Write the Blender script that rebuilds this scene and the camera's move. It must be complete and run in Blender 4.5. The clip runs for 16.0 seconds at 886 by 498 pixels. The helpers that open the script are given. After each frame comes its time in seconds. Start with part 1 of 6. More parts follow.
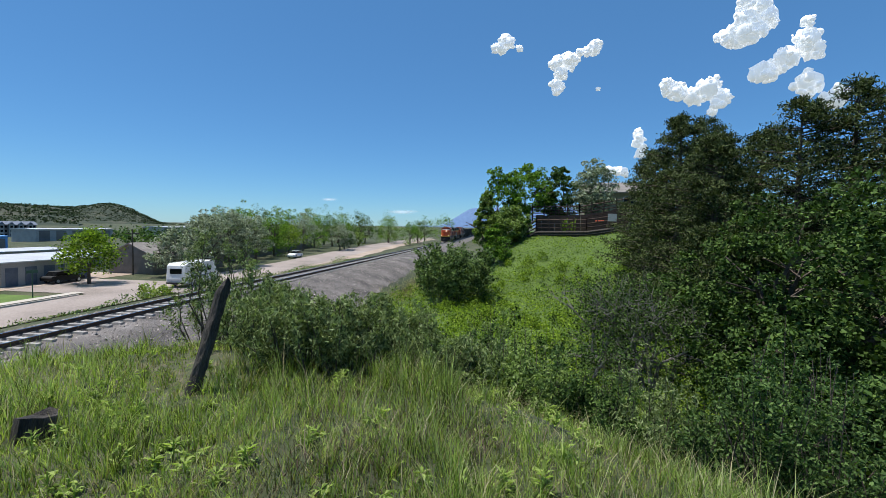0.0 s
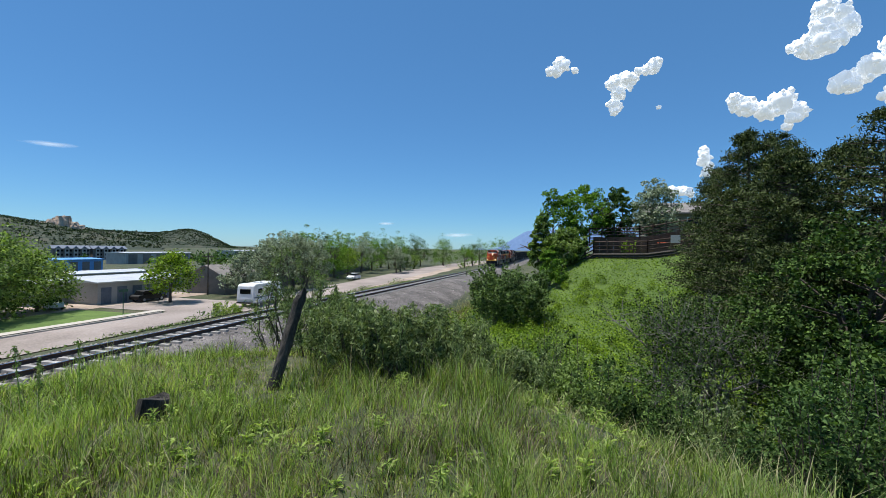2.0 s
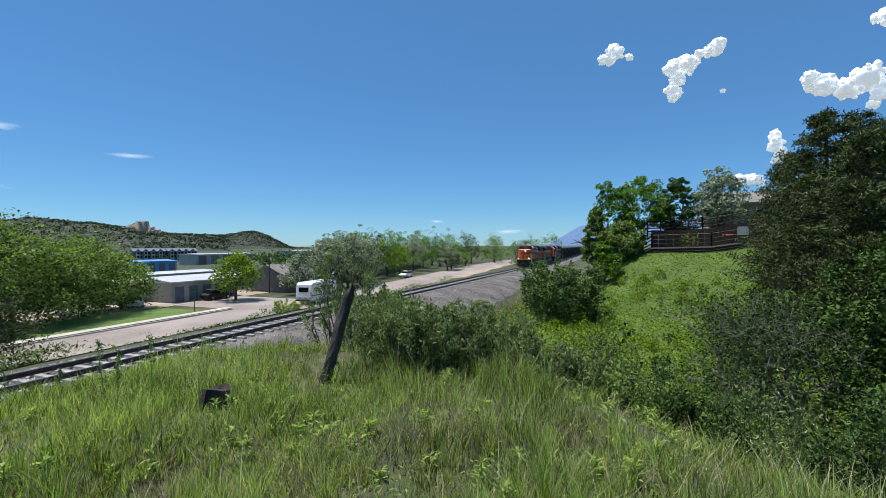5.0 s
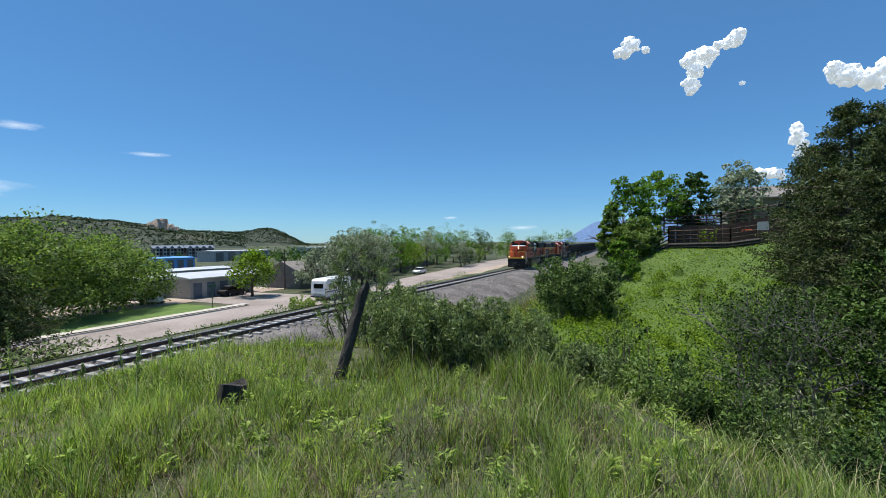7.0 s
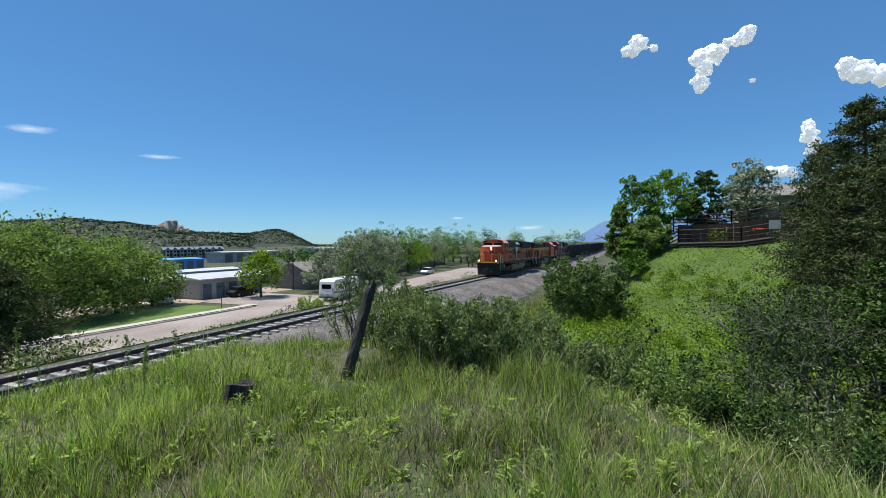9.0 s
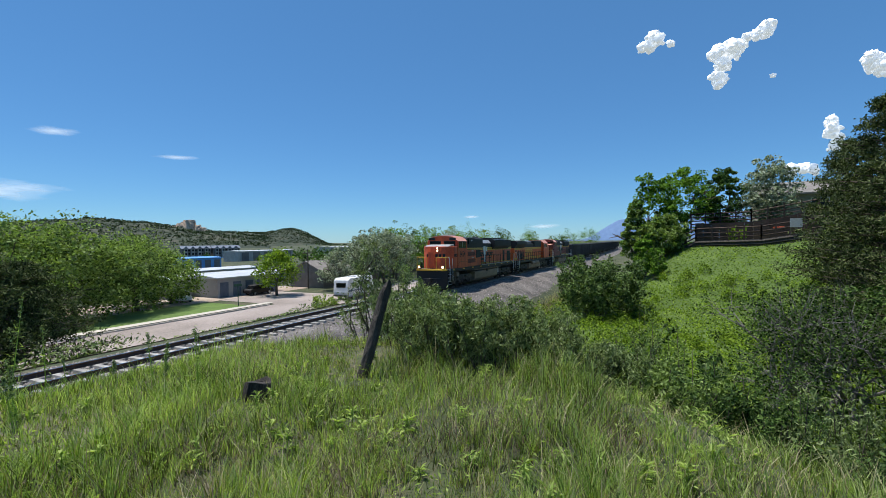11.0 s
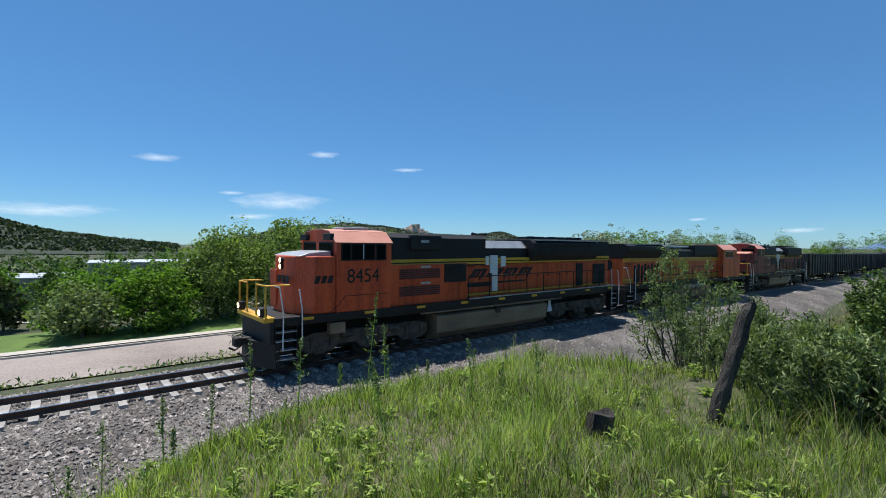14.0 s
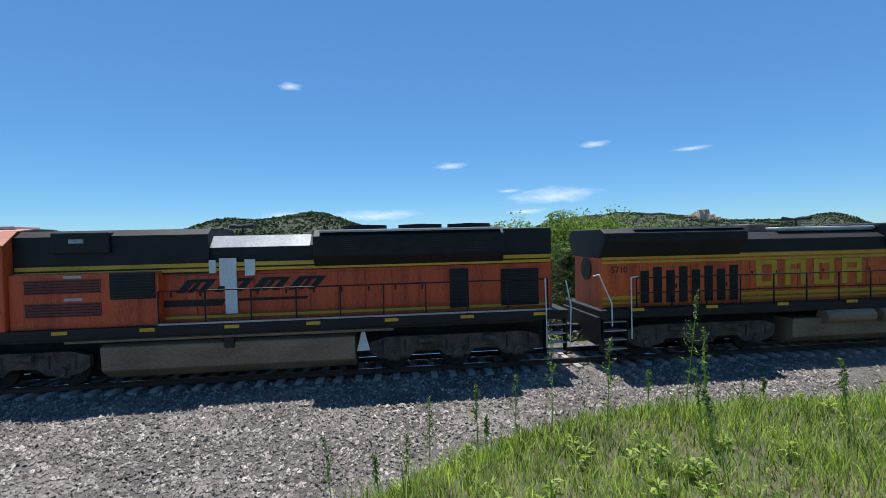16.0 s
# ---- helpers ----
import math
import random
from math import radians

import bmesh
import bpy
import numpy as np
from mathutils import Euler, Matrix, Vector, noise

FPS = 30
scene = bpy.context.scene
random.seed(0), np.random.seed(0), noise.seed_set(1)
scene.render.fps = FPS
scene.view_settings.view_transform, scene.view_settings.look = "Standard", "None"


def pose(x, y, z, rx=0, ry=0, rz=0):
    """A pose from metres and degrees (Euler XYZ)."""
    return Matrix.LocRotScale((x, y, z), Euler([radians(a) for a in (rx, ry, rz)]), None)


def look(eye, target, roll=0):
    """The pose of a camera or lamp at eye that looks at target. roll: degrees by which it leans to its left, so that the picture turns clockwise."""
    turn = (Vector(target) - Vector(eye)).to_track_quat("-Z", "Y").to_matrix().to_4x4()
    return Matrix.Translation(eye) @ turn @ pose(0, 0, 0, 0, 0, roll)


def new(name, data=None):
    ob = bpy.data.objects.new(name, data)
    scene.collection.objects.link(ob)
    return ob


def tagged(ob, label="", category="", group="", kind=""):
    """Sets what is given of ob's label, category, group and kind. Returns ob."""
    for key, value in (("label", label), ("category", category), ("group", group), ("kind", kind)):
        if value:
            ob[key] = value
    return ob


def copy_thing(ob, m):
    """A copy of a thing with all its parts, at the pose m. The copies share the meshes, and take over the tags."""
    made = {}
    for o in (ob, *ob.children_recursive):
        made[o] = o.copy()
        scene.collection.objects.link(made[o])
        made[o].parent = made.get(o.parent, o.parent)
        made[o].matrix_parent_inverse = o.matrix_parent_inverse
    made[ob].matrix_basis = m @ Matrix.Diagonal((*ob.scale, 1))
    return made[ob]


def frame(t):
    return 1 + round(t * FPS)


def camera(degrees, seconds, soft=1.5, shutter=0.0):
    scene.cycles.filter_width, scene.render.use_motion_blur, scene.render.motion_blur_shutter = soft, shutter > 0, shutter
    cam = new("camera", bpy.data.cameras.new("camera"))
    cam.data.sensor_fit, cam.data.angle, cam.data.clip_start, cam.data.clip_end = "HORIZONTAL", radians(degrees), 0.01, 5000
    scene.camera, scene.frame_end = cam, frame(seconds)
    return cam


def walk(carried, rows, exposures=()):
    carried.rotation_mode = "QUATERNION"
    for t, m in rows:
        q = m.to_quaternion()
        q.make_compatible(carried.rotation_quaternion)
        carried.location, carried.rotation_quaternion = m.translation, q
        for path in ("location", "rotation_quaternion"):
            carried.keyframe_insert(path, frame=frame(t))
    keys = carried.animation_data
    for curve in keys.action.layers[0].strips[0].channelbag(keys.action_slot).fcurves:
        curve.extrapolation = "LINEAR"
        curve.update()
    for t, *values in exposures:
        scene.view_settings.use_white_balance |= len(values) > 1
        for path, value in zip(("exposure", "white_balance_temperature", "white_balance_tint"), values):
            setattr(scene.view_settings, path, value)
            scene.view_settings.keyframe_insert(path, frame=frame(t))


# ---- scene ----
cam = camera(88.63, 16.0, soft=0.7)

# seconds, eye, bearing (degrees right of +y), pitch, roll
PATH = (
    (0, 0.329, 0.217, 4.291, 71.75, -2.91, 1.06),
    (0.5, 0.284, 0.368, 4.291, 72.43, -2.38, 1.47),
    (1, -0.145, 0.206, 4.217, 69.53, -1.02, 1.26),
    (1.5, -0.087, 0.186, 4.214, 67.46, -0.47, 0.59),
    (2, -0.038, 0.062, 4.208, 64.81, -0.11, 0.88),
    (2.5, -0.041, -0.005, 4.206, 62.35, -0.29, 0.71),
    (3, -0.048, -0.014, 4.203, 61.14, -0.21, 0.42),
    (3.5, -0.043, -0.021, 4.207, 60.39, -0.07, 0.21),
    (4, -0.035, -0.026, 4.204, 59.77, -0.06, 0.09),
    (6.5, 0.010, 0.008, 4.199, 56.85, -1.07, -0.30),
    (7, 0.000, 0.000, 4.200, 56.67, -0.96, -0.28),
    (7.5, 0.033, 0.025, 4.191, 56.38, -0.79, -0.40),
    (8, 0.049, 0.037, 4.179, 56.09, -0.77, -0.43),
    (10.5, 0.052, 0.027, 4.182, 54.86, -1.11, -0.69),
    (11, 0.042, 0.053, 4.185, 54.02, -1.04, -0.56),
    (11.5, 0.015, 0.101, 4.200, 52.79, -1.14, -0.19),
    (12, -0.036, 0.268, 4.205, 51.50, -1.05, -0.02),
    (12.5, -0.075, 0.473, 4.212, 49.66, -0.83, 0.47),
    (13, -0.167, 0.698, 4.230, 46.41, -0.09, 0.36),
    (13.5, -0.315, 1.087, 4.219, 39.42, 0.07, 0.68),
    (14, -0.396, 1.402, 4.216, 28.44, -0.53, 0.36),
    (14.5, -0.427, 1.625, 4.215, 20.22, -0.67, 0.31),
    (15, -0.508, 1.762, 4.217, 11.08, -1.42, -0.84),
    (15.5, -0.537, 1.814, 4.209, 1.19, -1.32, -1.34),
    (16, -0.543, 1.841, 4.193, -4.94, -1.28, -1.29),
)


def aim(x, y, z, bearing, pitch, roll):
    a, p = radians(bearing), radians(pitch)
    way = Vector((math.sin(a) * math.cos(p), math.cos(a) * math.cos(p), math.sin(p)))
    return look((x, y, z), Vector((x, y, z)) + 10 * way, roll)


walk(cam, [(t, aim(*p)) for t, *p in PATH], exposures=((0, 0.2), (13, 0.2), (14.5, 0.15), (16, 0.3)))

# ---- sun and sky ----
U = Vector((1, 0.2, 0)).normalized()      # along the track, towards the oncoming train
N = Vector((-0.2, 1, 0)).normalized()     # across the track, away from the knoll
SUN_EL = 72.5
SUN_AZ = -16.0                            # degrees right of +y
a_ = radians(SUN_AZ)
TO_SUN = Vector((math.sin(a_) * math.cos(radians(SUN_EL)), math.cos(a_) * math.cos(radians(SUN_EL)), math.sin(radians(SUN_EL))))
sun = new("sun", bpy.data.lights.new("sun", "SUN"))
sun.data.energy, sun.data.angle, sun.data.color = 5.0, radians(0.5), (1.0, 0.97, 0.92)
sun.matrix_world = look(TO_SUN * 200, (0, 0, 0))
world = bpy.data.worlds.new("sky")
scene.world = world
world.use_nodes = True
wt = world.node_tree
sky = wt.nodes.new("ShaderNodeTexSky")
sky.sky_type, sky.sun_disc = "NISHITA", False
sky.sun_elevation, sky.sun_rotation = radians(SUN_EL), radians(SUN_AZ)
sky.altitude, sky.air_density, sky.dust_density, sky.ozone_density = 1900, 1.05, 0.25, 3.2
wt.nodes["Background"].inputs[1].default_value = 0.092
deep = wt.nodes.new("ShaderNodeHueSaturation")
deep.inputs["Saturation"].default_value = 1.12
wt.links.new(sky.outputs[0], deep.inputs["Color"])
tint = wt.nodes.new("ShaderNodeMixRGB")
tint.blend_type = "MULTIPLY"
tint.inputs[0].default_value, tint.inputs[2].default_value = 1.0, (0.7, 1.02, 1.22, 1)
wt.links.new(deep.outputs[0], tint.inputs[1])
even = wt.nodes.new("ShaderNodeMixRGB")
even.inputs[0].default_value, even.inputs[2].default_value = 0.36, (1.2, 3.2, 6.15, 1)
wt.links.new(tint.outputs[0], even.inputs[1])
wt.links.new(even.outputs[0], wt.nodes["Background"].inputs[0])


# ---- materials ----
def material(name):
    m = bpy.data.materials.new(name)
    m.use_nodes = True
    return m, m.node_tree.nodes, m.node_tree.links, m.node_tree.nodes["Principled BSDF"]


def ramp(nodes, stops):
    r = nodes.new("ShaderNodeValToRGB")
    while len(r.color_ramp.elements) < len(stops):
        r.color_ramp.elements.new(0.5)
    for e, (p, c) in zip(r.color_ramp.elements, stops):
        e.position, e.color = p, (*c, 1)
    return r


def surface(name, c1, c2, c3=None, scale=3.0, fine=40.0, rough=0.8, metal=0.0, bump=0.3, dist=0.01, stretch=(1, 1, 1), island=0.0, objvar=0.0):
    """A worn surface: large stains, fine grain and relief; island or objvar vary the value piece by piece."""
    m, n, l, b = material(name)
    tc, mp = n.new("ShaderNodeTexCoord"), n.new("ShaderNodeMapping")
    mp.inputs["Scale"].default_value = stretch
    l.new(tc.outputs["Object"], mp.inputs[0])
    big, small = n.new("ShaderNodeTexNoise"), n.new("ShaderNodeTexNoise")
    big.inputs["Scale"].default_value, big.inputs["Detail"].default_value = scale, 6
    small.inputs["Scale"].default_value, small.inputs["Detail"].default_value = fine, 4
    for t in (big, small):
        l.new(mp.outputs[0], t.inputs["Vector"])
    mix = n.new("ShaderNodeMath")
    mix.operation = "MULTIPLY_ADD"
    mix.inputs[1].default_value = 0.45
    l.new(small.outputs[0], mix.inputs[0])
    half = n.new("ShaderNodeMath")
    half.operation = "MULTIPLY"
    half.inputs[1].default_value = 0.55
    l.new(big.outputs[0], half.inputs[0])
    l.new(half.outputs[0], mix.inputs[2])
    stops = [(0.36, c1), (0.62, c2)] if c3 is None else [(0.36, c1), (0.52, c2), (0.64, c3)]
    r = ramp(n, stops)
    l.new(mix.outputs[0], r.inputs[0])
    col = r.outputs[0]
    if island or objvar:
        src = n.new("ShaderNodeNewGeometry").outputs["Random Per Island"] if island else n.new("ShaderNodeObjectInfo").outputs["Random"]
        amount = island or objvar
        mr = n.new("ShaderNodeMapRange")
        mr.inputs[3].default_value, mr.inputs[4].default_value = 1 - amount, 1 + amount
        l.new(src, mr.inputs[0])
        hsv = n.new("ShaderNodeHueSaturation")
        l.new(mr.outputs[0], hsv.inputs["Value"])
        l.new(col, hsv.inputs["Color"])
        col = hsv.outputs[0]
    l.new(col, b.inputs["Base Color"])
    b.inputs["Roughness"].default_value, b.inputs["Metallic"].default_value = rough, metal
    if bump:
        bp = n.new("ShaderNodeBump")
        bp.inputs["Strength"].default_value, bp.inputs["Distance"].default_value = bump, dist
        l.new(small.outputs[0], bp.inputs["Height"])
        l.new(bp.outputs[0], b.inputs["Normal"])
    return m


def leafy(name, c1, c2, c3, trans=0.35, rough=0.7, through_tint=(1.3, 1.5, 0.5)):
    """Leaves: colour varies leaf by leaf and over patches, light passes through."""
    m, n, l, b = material(name)
    geo, tc, noi = n.new("ShaderNodeNewGeometry"), n.new("ShaderNodeTexCoord"), n.new("ShaderNodeTexNoise")
    noi.inputs["Scale"].default_value = 1.1
    l.new(tc.outputs["Object"], noi.inputs["Vector"])
    add = n.new("ShaderNodeMath")
    add.operation = "MULTIPLY_ADD"
    add.inputs[1].default_value = 0.5
    l.new(geo.outputs["Random Per Island"], add.inputs[0])
    half = n.new("ShaderNodeMath")
    half.operation = "MULTIPLY"
    half.inputs[1].default_value = 0.5
    l.new(noi.outputs[0], half.inputs[0])
    l.new(half.outputs[0], add.inputs[2])
    r = ramp(n, [(0.27, tuple(0.45 * c for c in c1)), (0.5, c2), (0.74, tuple(1.1 * c for c in c3))])
    l.new(add.outputs[0], r.inputs[0])
    l.new(r.outputs[0], b.inputs["Base Color"])
    b.inputs["Roughness"].default_value = rough
    b.inputs["Specular IOR Level"].default_value = 0.12
    tr, mx = n.new("ShaderNodeBsdfTranslucent"), n.new("ShaderNodeMixShader")
    gain = n.new("ShaderNodeMixRGB")
    gain.blend_type = "MULTIPLY"
    gain.inputs[0].default_value = 1
    gain.inputs[2].default_value = (*through_tint, 1)
    l.new(r.outputs[0], gain.inputs[1])
    l.new(gain.outputs[0], tr.inputs[0])
    mx.inputs[0].default_value = trans
    l.new(b.outputs[0], mx.inputs[1])
    l.new(tr.outputs[0], mx.inputs[2])
    l.new(mx.outputs[0], n["Material Output"].inputs[0])
    return m


def vapour():
    """White, soft cloud; an added glow stands in for sunlight scattered inside it."""
    m, n, l, b = material("cloud with added glow")
    b.inputs["Base Color"].default_value = (0.8, 0.8, 0.8, 1)
    b.inputs["Roughness"].default_value = 1.0
    b.inputs["Specular IOR Level"].default_value = 0.0
    b.inputs["Emission Color"].default_value = (0.86, 0.92, 1.0, 1)
    b.inputs["Emission Strength"].default_value = 0.36
    return m


def glowing(name, color, power):
    m, n, l, b = material(name)
    b.inputs["Base Color"].default_value = (*color, 1)
    b.inputs["Emission Color"].default_value = (*color, 1)
    b.inputs["Emission Strength"].default_value = power
    return m


def glass(name, tint):
    m, n, l, b = material(name)
    b.inputs["Base Color"].default_value = (*tint, 1)
    b.inputs["Roughness"].default_value = 0.06
    b.inputs["IOR"].default_value = 1.5
    b.inputs["Specular IOR Level"].default_value = 0.15
    return m


M = dict(
    soil=surface("grassy soil", (0.025, 0.036, 0.013), (0.055, 0.067, 0.025), (0.13, 0.11, 0.07), 0.25, 9.0, 0.95, bump=0.6, dist=0.05),
    ballast=surface("crushed granite", (0.05, 0.045, 0.041), (0.14, 0.124, 0.113), (0.28, 0.25, 0.228), 0.5, 22.0, 0.9, bump=1.0, dist=0.05),
    stone=surface("granite stones", (0.1, 0.088, 0.08), (0.215, 0.19, 0.174), (0.4, 0.36, 0.332), 3.0, 30.0, 1.0, island=0.6, bump=0.4),
    concrete=surface("tie concrete", (0.25, 0.233, 0.212), (0.42, 0.395, 0.365), None, 2.0, 30.0, 0.85, objvar=0.15),
    rail=surface("rusty rail steel", (0.05, 0.03, 0.022), (0.11, 0.065, 0.045), None, 2.0, 40.0, 0.7, 0.4),
    railtop=surface("worn bright steel", (0.45, 0.45, 0.46), (0.6, 0.6, 0.62), None, 2.0, 40.0, 0.25, 1.0, stretch=(0.1, 1, 1)),
    asphalt=surface("sun-bleached asphalt", (0.2, 0.165, 0.14), (0.3, 0.25, 0.22), (0.36, 0.305, 0.27), 0.15, 6.0, 0.9),
    dirt=surface("tan dirt", (0.25, 0.19, 0.14), (0.4, 0.31, 0.24), (0.46, 0.38, 0.31), 0.3, 8.0, 0.95),
    kerb=surface("kerb concrete", (0.42, 0.38, 0.32), (0.55, 0.5, 0.43), None, 1.0, 20.0, 0.85),
    lawn=surface("mown lawn", (0.065, 0.115, 0.02), (0.12, 0.19, 0.035), None, 0.6, 12.0, 0.95, bump=0.6),
    meadow=surface("lush meadow", (0.05, 0.09, 0.014), (0.1, 0.155, 0.025), None, 0.3, 5.0, 0.95, bump=0.8, dist=0.1),
    orange=surface("weathered orange paint", (0.32, 0.04, 0.013), (0.6, 0.083, 0.02), (0.66, 0.108, 0.03), 0.8, 14.0, 0.5, bump=0.05, stretch=(3, 3, 0.45)),
    amber=surface("faded orange paint", (0.42, 0.058, 0.016), (0.76, 0.125, 0.026), (0.8, 0.16, 0.036), 0.8, 14.0, 0.55, bump=0.05, stretch=(3, 3, 0.45)),
    maroon=surface("dirty dark red paint", (0.14, 0.024, 0.017), (0.3, 0.05, 0.032), None, 0.8, 14.0, 0.6, bump=0.05, stretch=(3, 3, 0.5)),
    # orange lightened to salmon: sunlight on the cab roofs, put into the colour
    pale=surface("orange paint with sunlight mixed in", (0.6, 0.25, 0.17), (0.72, 0.33, 0.24), None, 1.0, 14.0, 0.5, bump=0.05),
    yellow=surface("yellow paint", (0.6, 0.31, 0.022), (0.76, 0.43, 0.036), None, 1.0, 14.0, 0.5, bump=0.05),
    black=surface("sooty black paint", (0.004, 0.004, 0.0045), (0.012, 0.011, 0.011), None, 1.0, 14.0, 0.65, bump=0.1),
    under=surface("greasy running gear", (0.008, 0.007, 0.006), (0.045, 0.037, 0.03), None, 2.0, 20.0, 0.75, bump=0.3),
    gear=surface("dusty cast steel", (0.03, 0.024, 0.019), (0.13, 0.1, 0.074), None, 3.0, 20.0, 0.8, bump=0.4),
    tank=surface("dusty brown tank", (0.15, 0.105, 0.065), (0.3, 0.215, 0.14), None, 0.7, 14.0, 0.6, stretch=(1, 1, 2.5)),
    silver=surface("bare metal roof", (0.3, 0.31, 0.32), (0.5, 0.51, 0.52), None, 1.0, 14.0, 0.45, 0.3),
    white=surface("white paint", (0.62, 0.62, 0.6), (0.8, 0.8, 0.78), None, 1.0, 14.0, 0.5, bump=0.05),
    gondola=surface("dull grey steel", (0.03, 0.028, 0.026), (0.075, 0.068, 0.062), None, 0.7, 10.0, 0.7),
    coal=surface("coal", (0.008, 0.008, 0.008), (0.03, 0.03, 0.03), None, 2.0, 8.0, 0.7, bump=1.0, dist=0.2),
    glass=glass("dark glass", (0.006, 0.007, 0.008)),
    lamp=glowing("lit headlight", (1.0, 0.62, 0.32), 5.0),
    oldwood=surface("charred old wood", (0.012, 0.01, 0.009), (0.05, 0.042, 0.034), (0.11, 0.09, 0.075), 2.0, 25.0, 0.9, bump=1.0, dist=0.02, stretch=(6, 6, 0.7)),
    bark=surface("bark", (0.05, 0.04, 0.03), (0.14, 0.11, 0.085), None, 3.0, 25.0, 0.95, bump=1.0, dist=0.02, stretch=(3, 3, 0.6)),
    twig=surface("grey dead twigs", (0.09, 0.08, 0.078), (0.21, 0.19, 0.18), None, 3.0, 25.0, 0.95),
    fence=surface("weathered fence boards", (0.03, 0.019, 0.014), (0.09, 0.053, 0.039), None, 2.0, 25.0, 0.9, stretch=(0.6, 6, 6), objvar=0.25),
    stucco=surface("tan stucco", (0.24, 0.2, 0.15), (0.33, 0.28, 0.21), None, 1.0, 30.0, 0.9),
    siding=surface("grey brown siding", (0.15, 0.135, 0.12), (0.22, 0.2, 0.18), None, 1.0, 30.0, 0.9),
    roof=surface("grey shingles", (0.15, 0.135, 0.12), (0.26, 0.235, 0.21), None, 1.0, 12.0, 0.95),
    metalroof=surface("pale metal roof", (0.4, 0.41, 0.43), (0.58, 0.59, 0.61), None, 0.3, 6.0, 0.5),
    blue=surface("blue sheet metal", (0.09, 0.27, 0.6), (0.13, 0.35, 0.7), None, 0.3, 6.0, 0.5),
    aptwall=surface("grey apartment cladding", (0.13, 0.12, 0.115), (0.22, 0.2, 0.19), None, 0.2, 6.0, 0.9),
    tyre=surface("tyre rubber", (0.012, 0.012, 0.012), (0.03, 0.03, 0.03), None, 3.0, 20.0, 0.85),
    grass=leafy("grass blades", (0.115, 0.155, 0.03), (0.25, 0.34, 0.078), (0.5, 0.54, 0.24), 0.45),
    weed=leafy("weed leaves", (0.16, 0.24, 0.05), (0.255, 0.345, 0.08), (0.38, 0.45, 0.15), 0.45),
    shrub=leafy("willow shrub leaves", (0.12, 0.165, 0.065), (0.19, 0.245, 0.1), (0.29, 0.345, 0.165), 0.25),
    green=leafy("bright green leaves", (0.055, 0.12, 0.015), (0.115, 0.21, 0.03), (0.2, 0.33, 0.06), 0.38),
    vivid=leafy("lush meadow weeds", (0.07, 0.125, 0.013), (0.15, 0.235, 0.025), (0.27, 0.36, 0.045), 0.36),
    olive=leafy("silvery leaves", (0.15, 0.19, 0.12), (0.26, 0.3, 0.2), (0.42, 0.46, 0.34), 0.3, 0.7, (1.1, 1.2, 0.8)),
    dark=leafy("deep green leaves", (0.034, 0.066, 0.02), (0.065, 0.12, 0.034), (0.125, 0.195, 0.06), 0.25),
    bush=leafy("dense bush leaves", (0.05, 0.085, 0.03), (0.1, 0.155, 0.05), (0.18, 0.25, 0.09), 0.25),
    elm=leafy("soft grey green leaves", (0.09, 0.14, 0.035), (0.165, 0.235, 0.065), (0.26, 0.335, 0.12), 0.35),
    pine=leafy("pine needles", (0.035, 0.05, 0.018), (0.062, 0.085, 0.03), (0.12, 0.145, 0.055), 0.12),
    gully=leafy("gully leaves", (0.016, 0.035, 0.008), (0.043, 0.085, 0.018), (0.11, 0.175, 0.042), 0.14),
    scrub=leafy("hillside scrub", (0.03, 0.046, 0.024), (0.042, 0.062, 0.032), (0.065, 0.09, 0.045), 0.15),
    straw=leafy("dry straw", (0.2, 0.17, 0.1), (0.34, 0.29, 0.17), (0.5, 0.44, 0.28), 0.3),
    deadstalk=leafy("dead brown stalks", (0.07, 0.05, 0.035), (0.14, 0.1, 0.075), (0.24, 0.19, 0.14), 0.15),
    hill=surface("scrubby hillside", (0.02, 0.032, 0.02), (0.038, 0.052, 0.03), (0.085, 0.082, 0.056), 0.012, 0.09, 0.95, bump=0),
    rock=surface("tan sandstone", (0.4, 0.29, 0.21), (0.58, 0.44, 0.33), None, 0.05, 0.4, 0.95, bump=0),
    # distance haze is put into this blue colour; no mist is built
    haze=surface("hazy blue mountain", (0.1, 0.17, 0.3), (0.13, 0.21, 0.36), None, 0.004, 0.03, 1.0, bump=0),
    cloud=vapour(),
)


# ---- mesh tools ----
def from_arrays(name, verts, faces, mat, parent=None, smooth=False):
    me = bpy.data.meshes.new(name)
    verts, faces = np.asarray(verts, float), np.asarray(faces, int)
    k = faces.shape[1]
    me.vertices.add(len(verts))
    me.vertices.foreach_set("co", verts.ravel())
    me.loops.add(faces.size)
    me.loops.foreach_set("vertex_index", faces.ravel())
    me.polygons.add(len(faces))
    me.polygons.foreach_set("loop_start", np.arange(0, faces.size, k))
    if smooth:
        me.polygons.foreach_set("use_smooth", np.ones(len(faces), bool))
    me.update(calc_edges=True)
    me.materials.append(mat)
    ob = new(name, me)
    ob.parent = parent
    return ob


def part(name, bm, mat, parent=None, label="", smooth=False):
    me = bpy.data.meshes.new(name)
    bmesh.ops.recalc_face_normals(bm, faces=bm.faces)
    if smooth:
        for f in bm.faces:
            f.smooth = True
    bm.to_mesh(me)
    bm.free()
    me.materials.append(mat)
    ob = new(name, me)
    ob.parent = parent
    return tagged(ob, label)


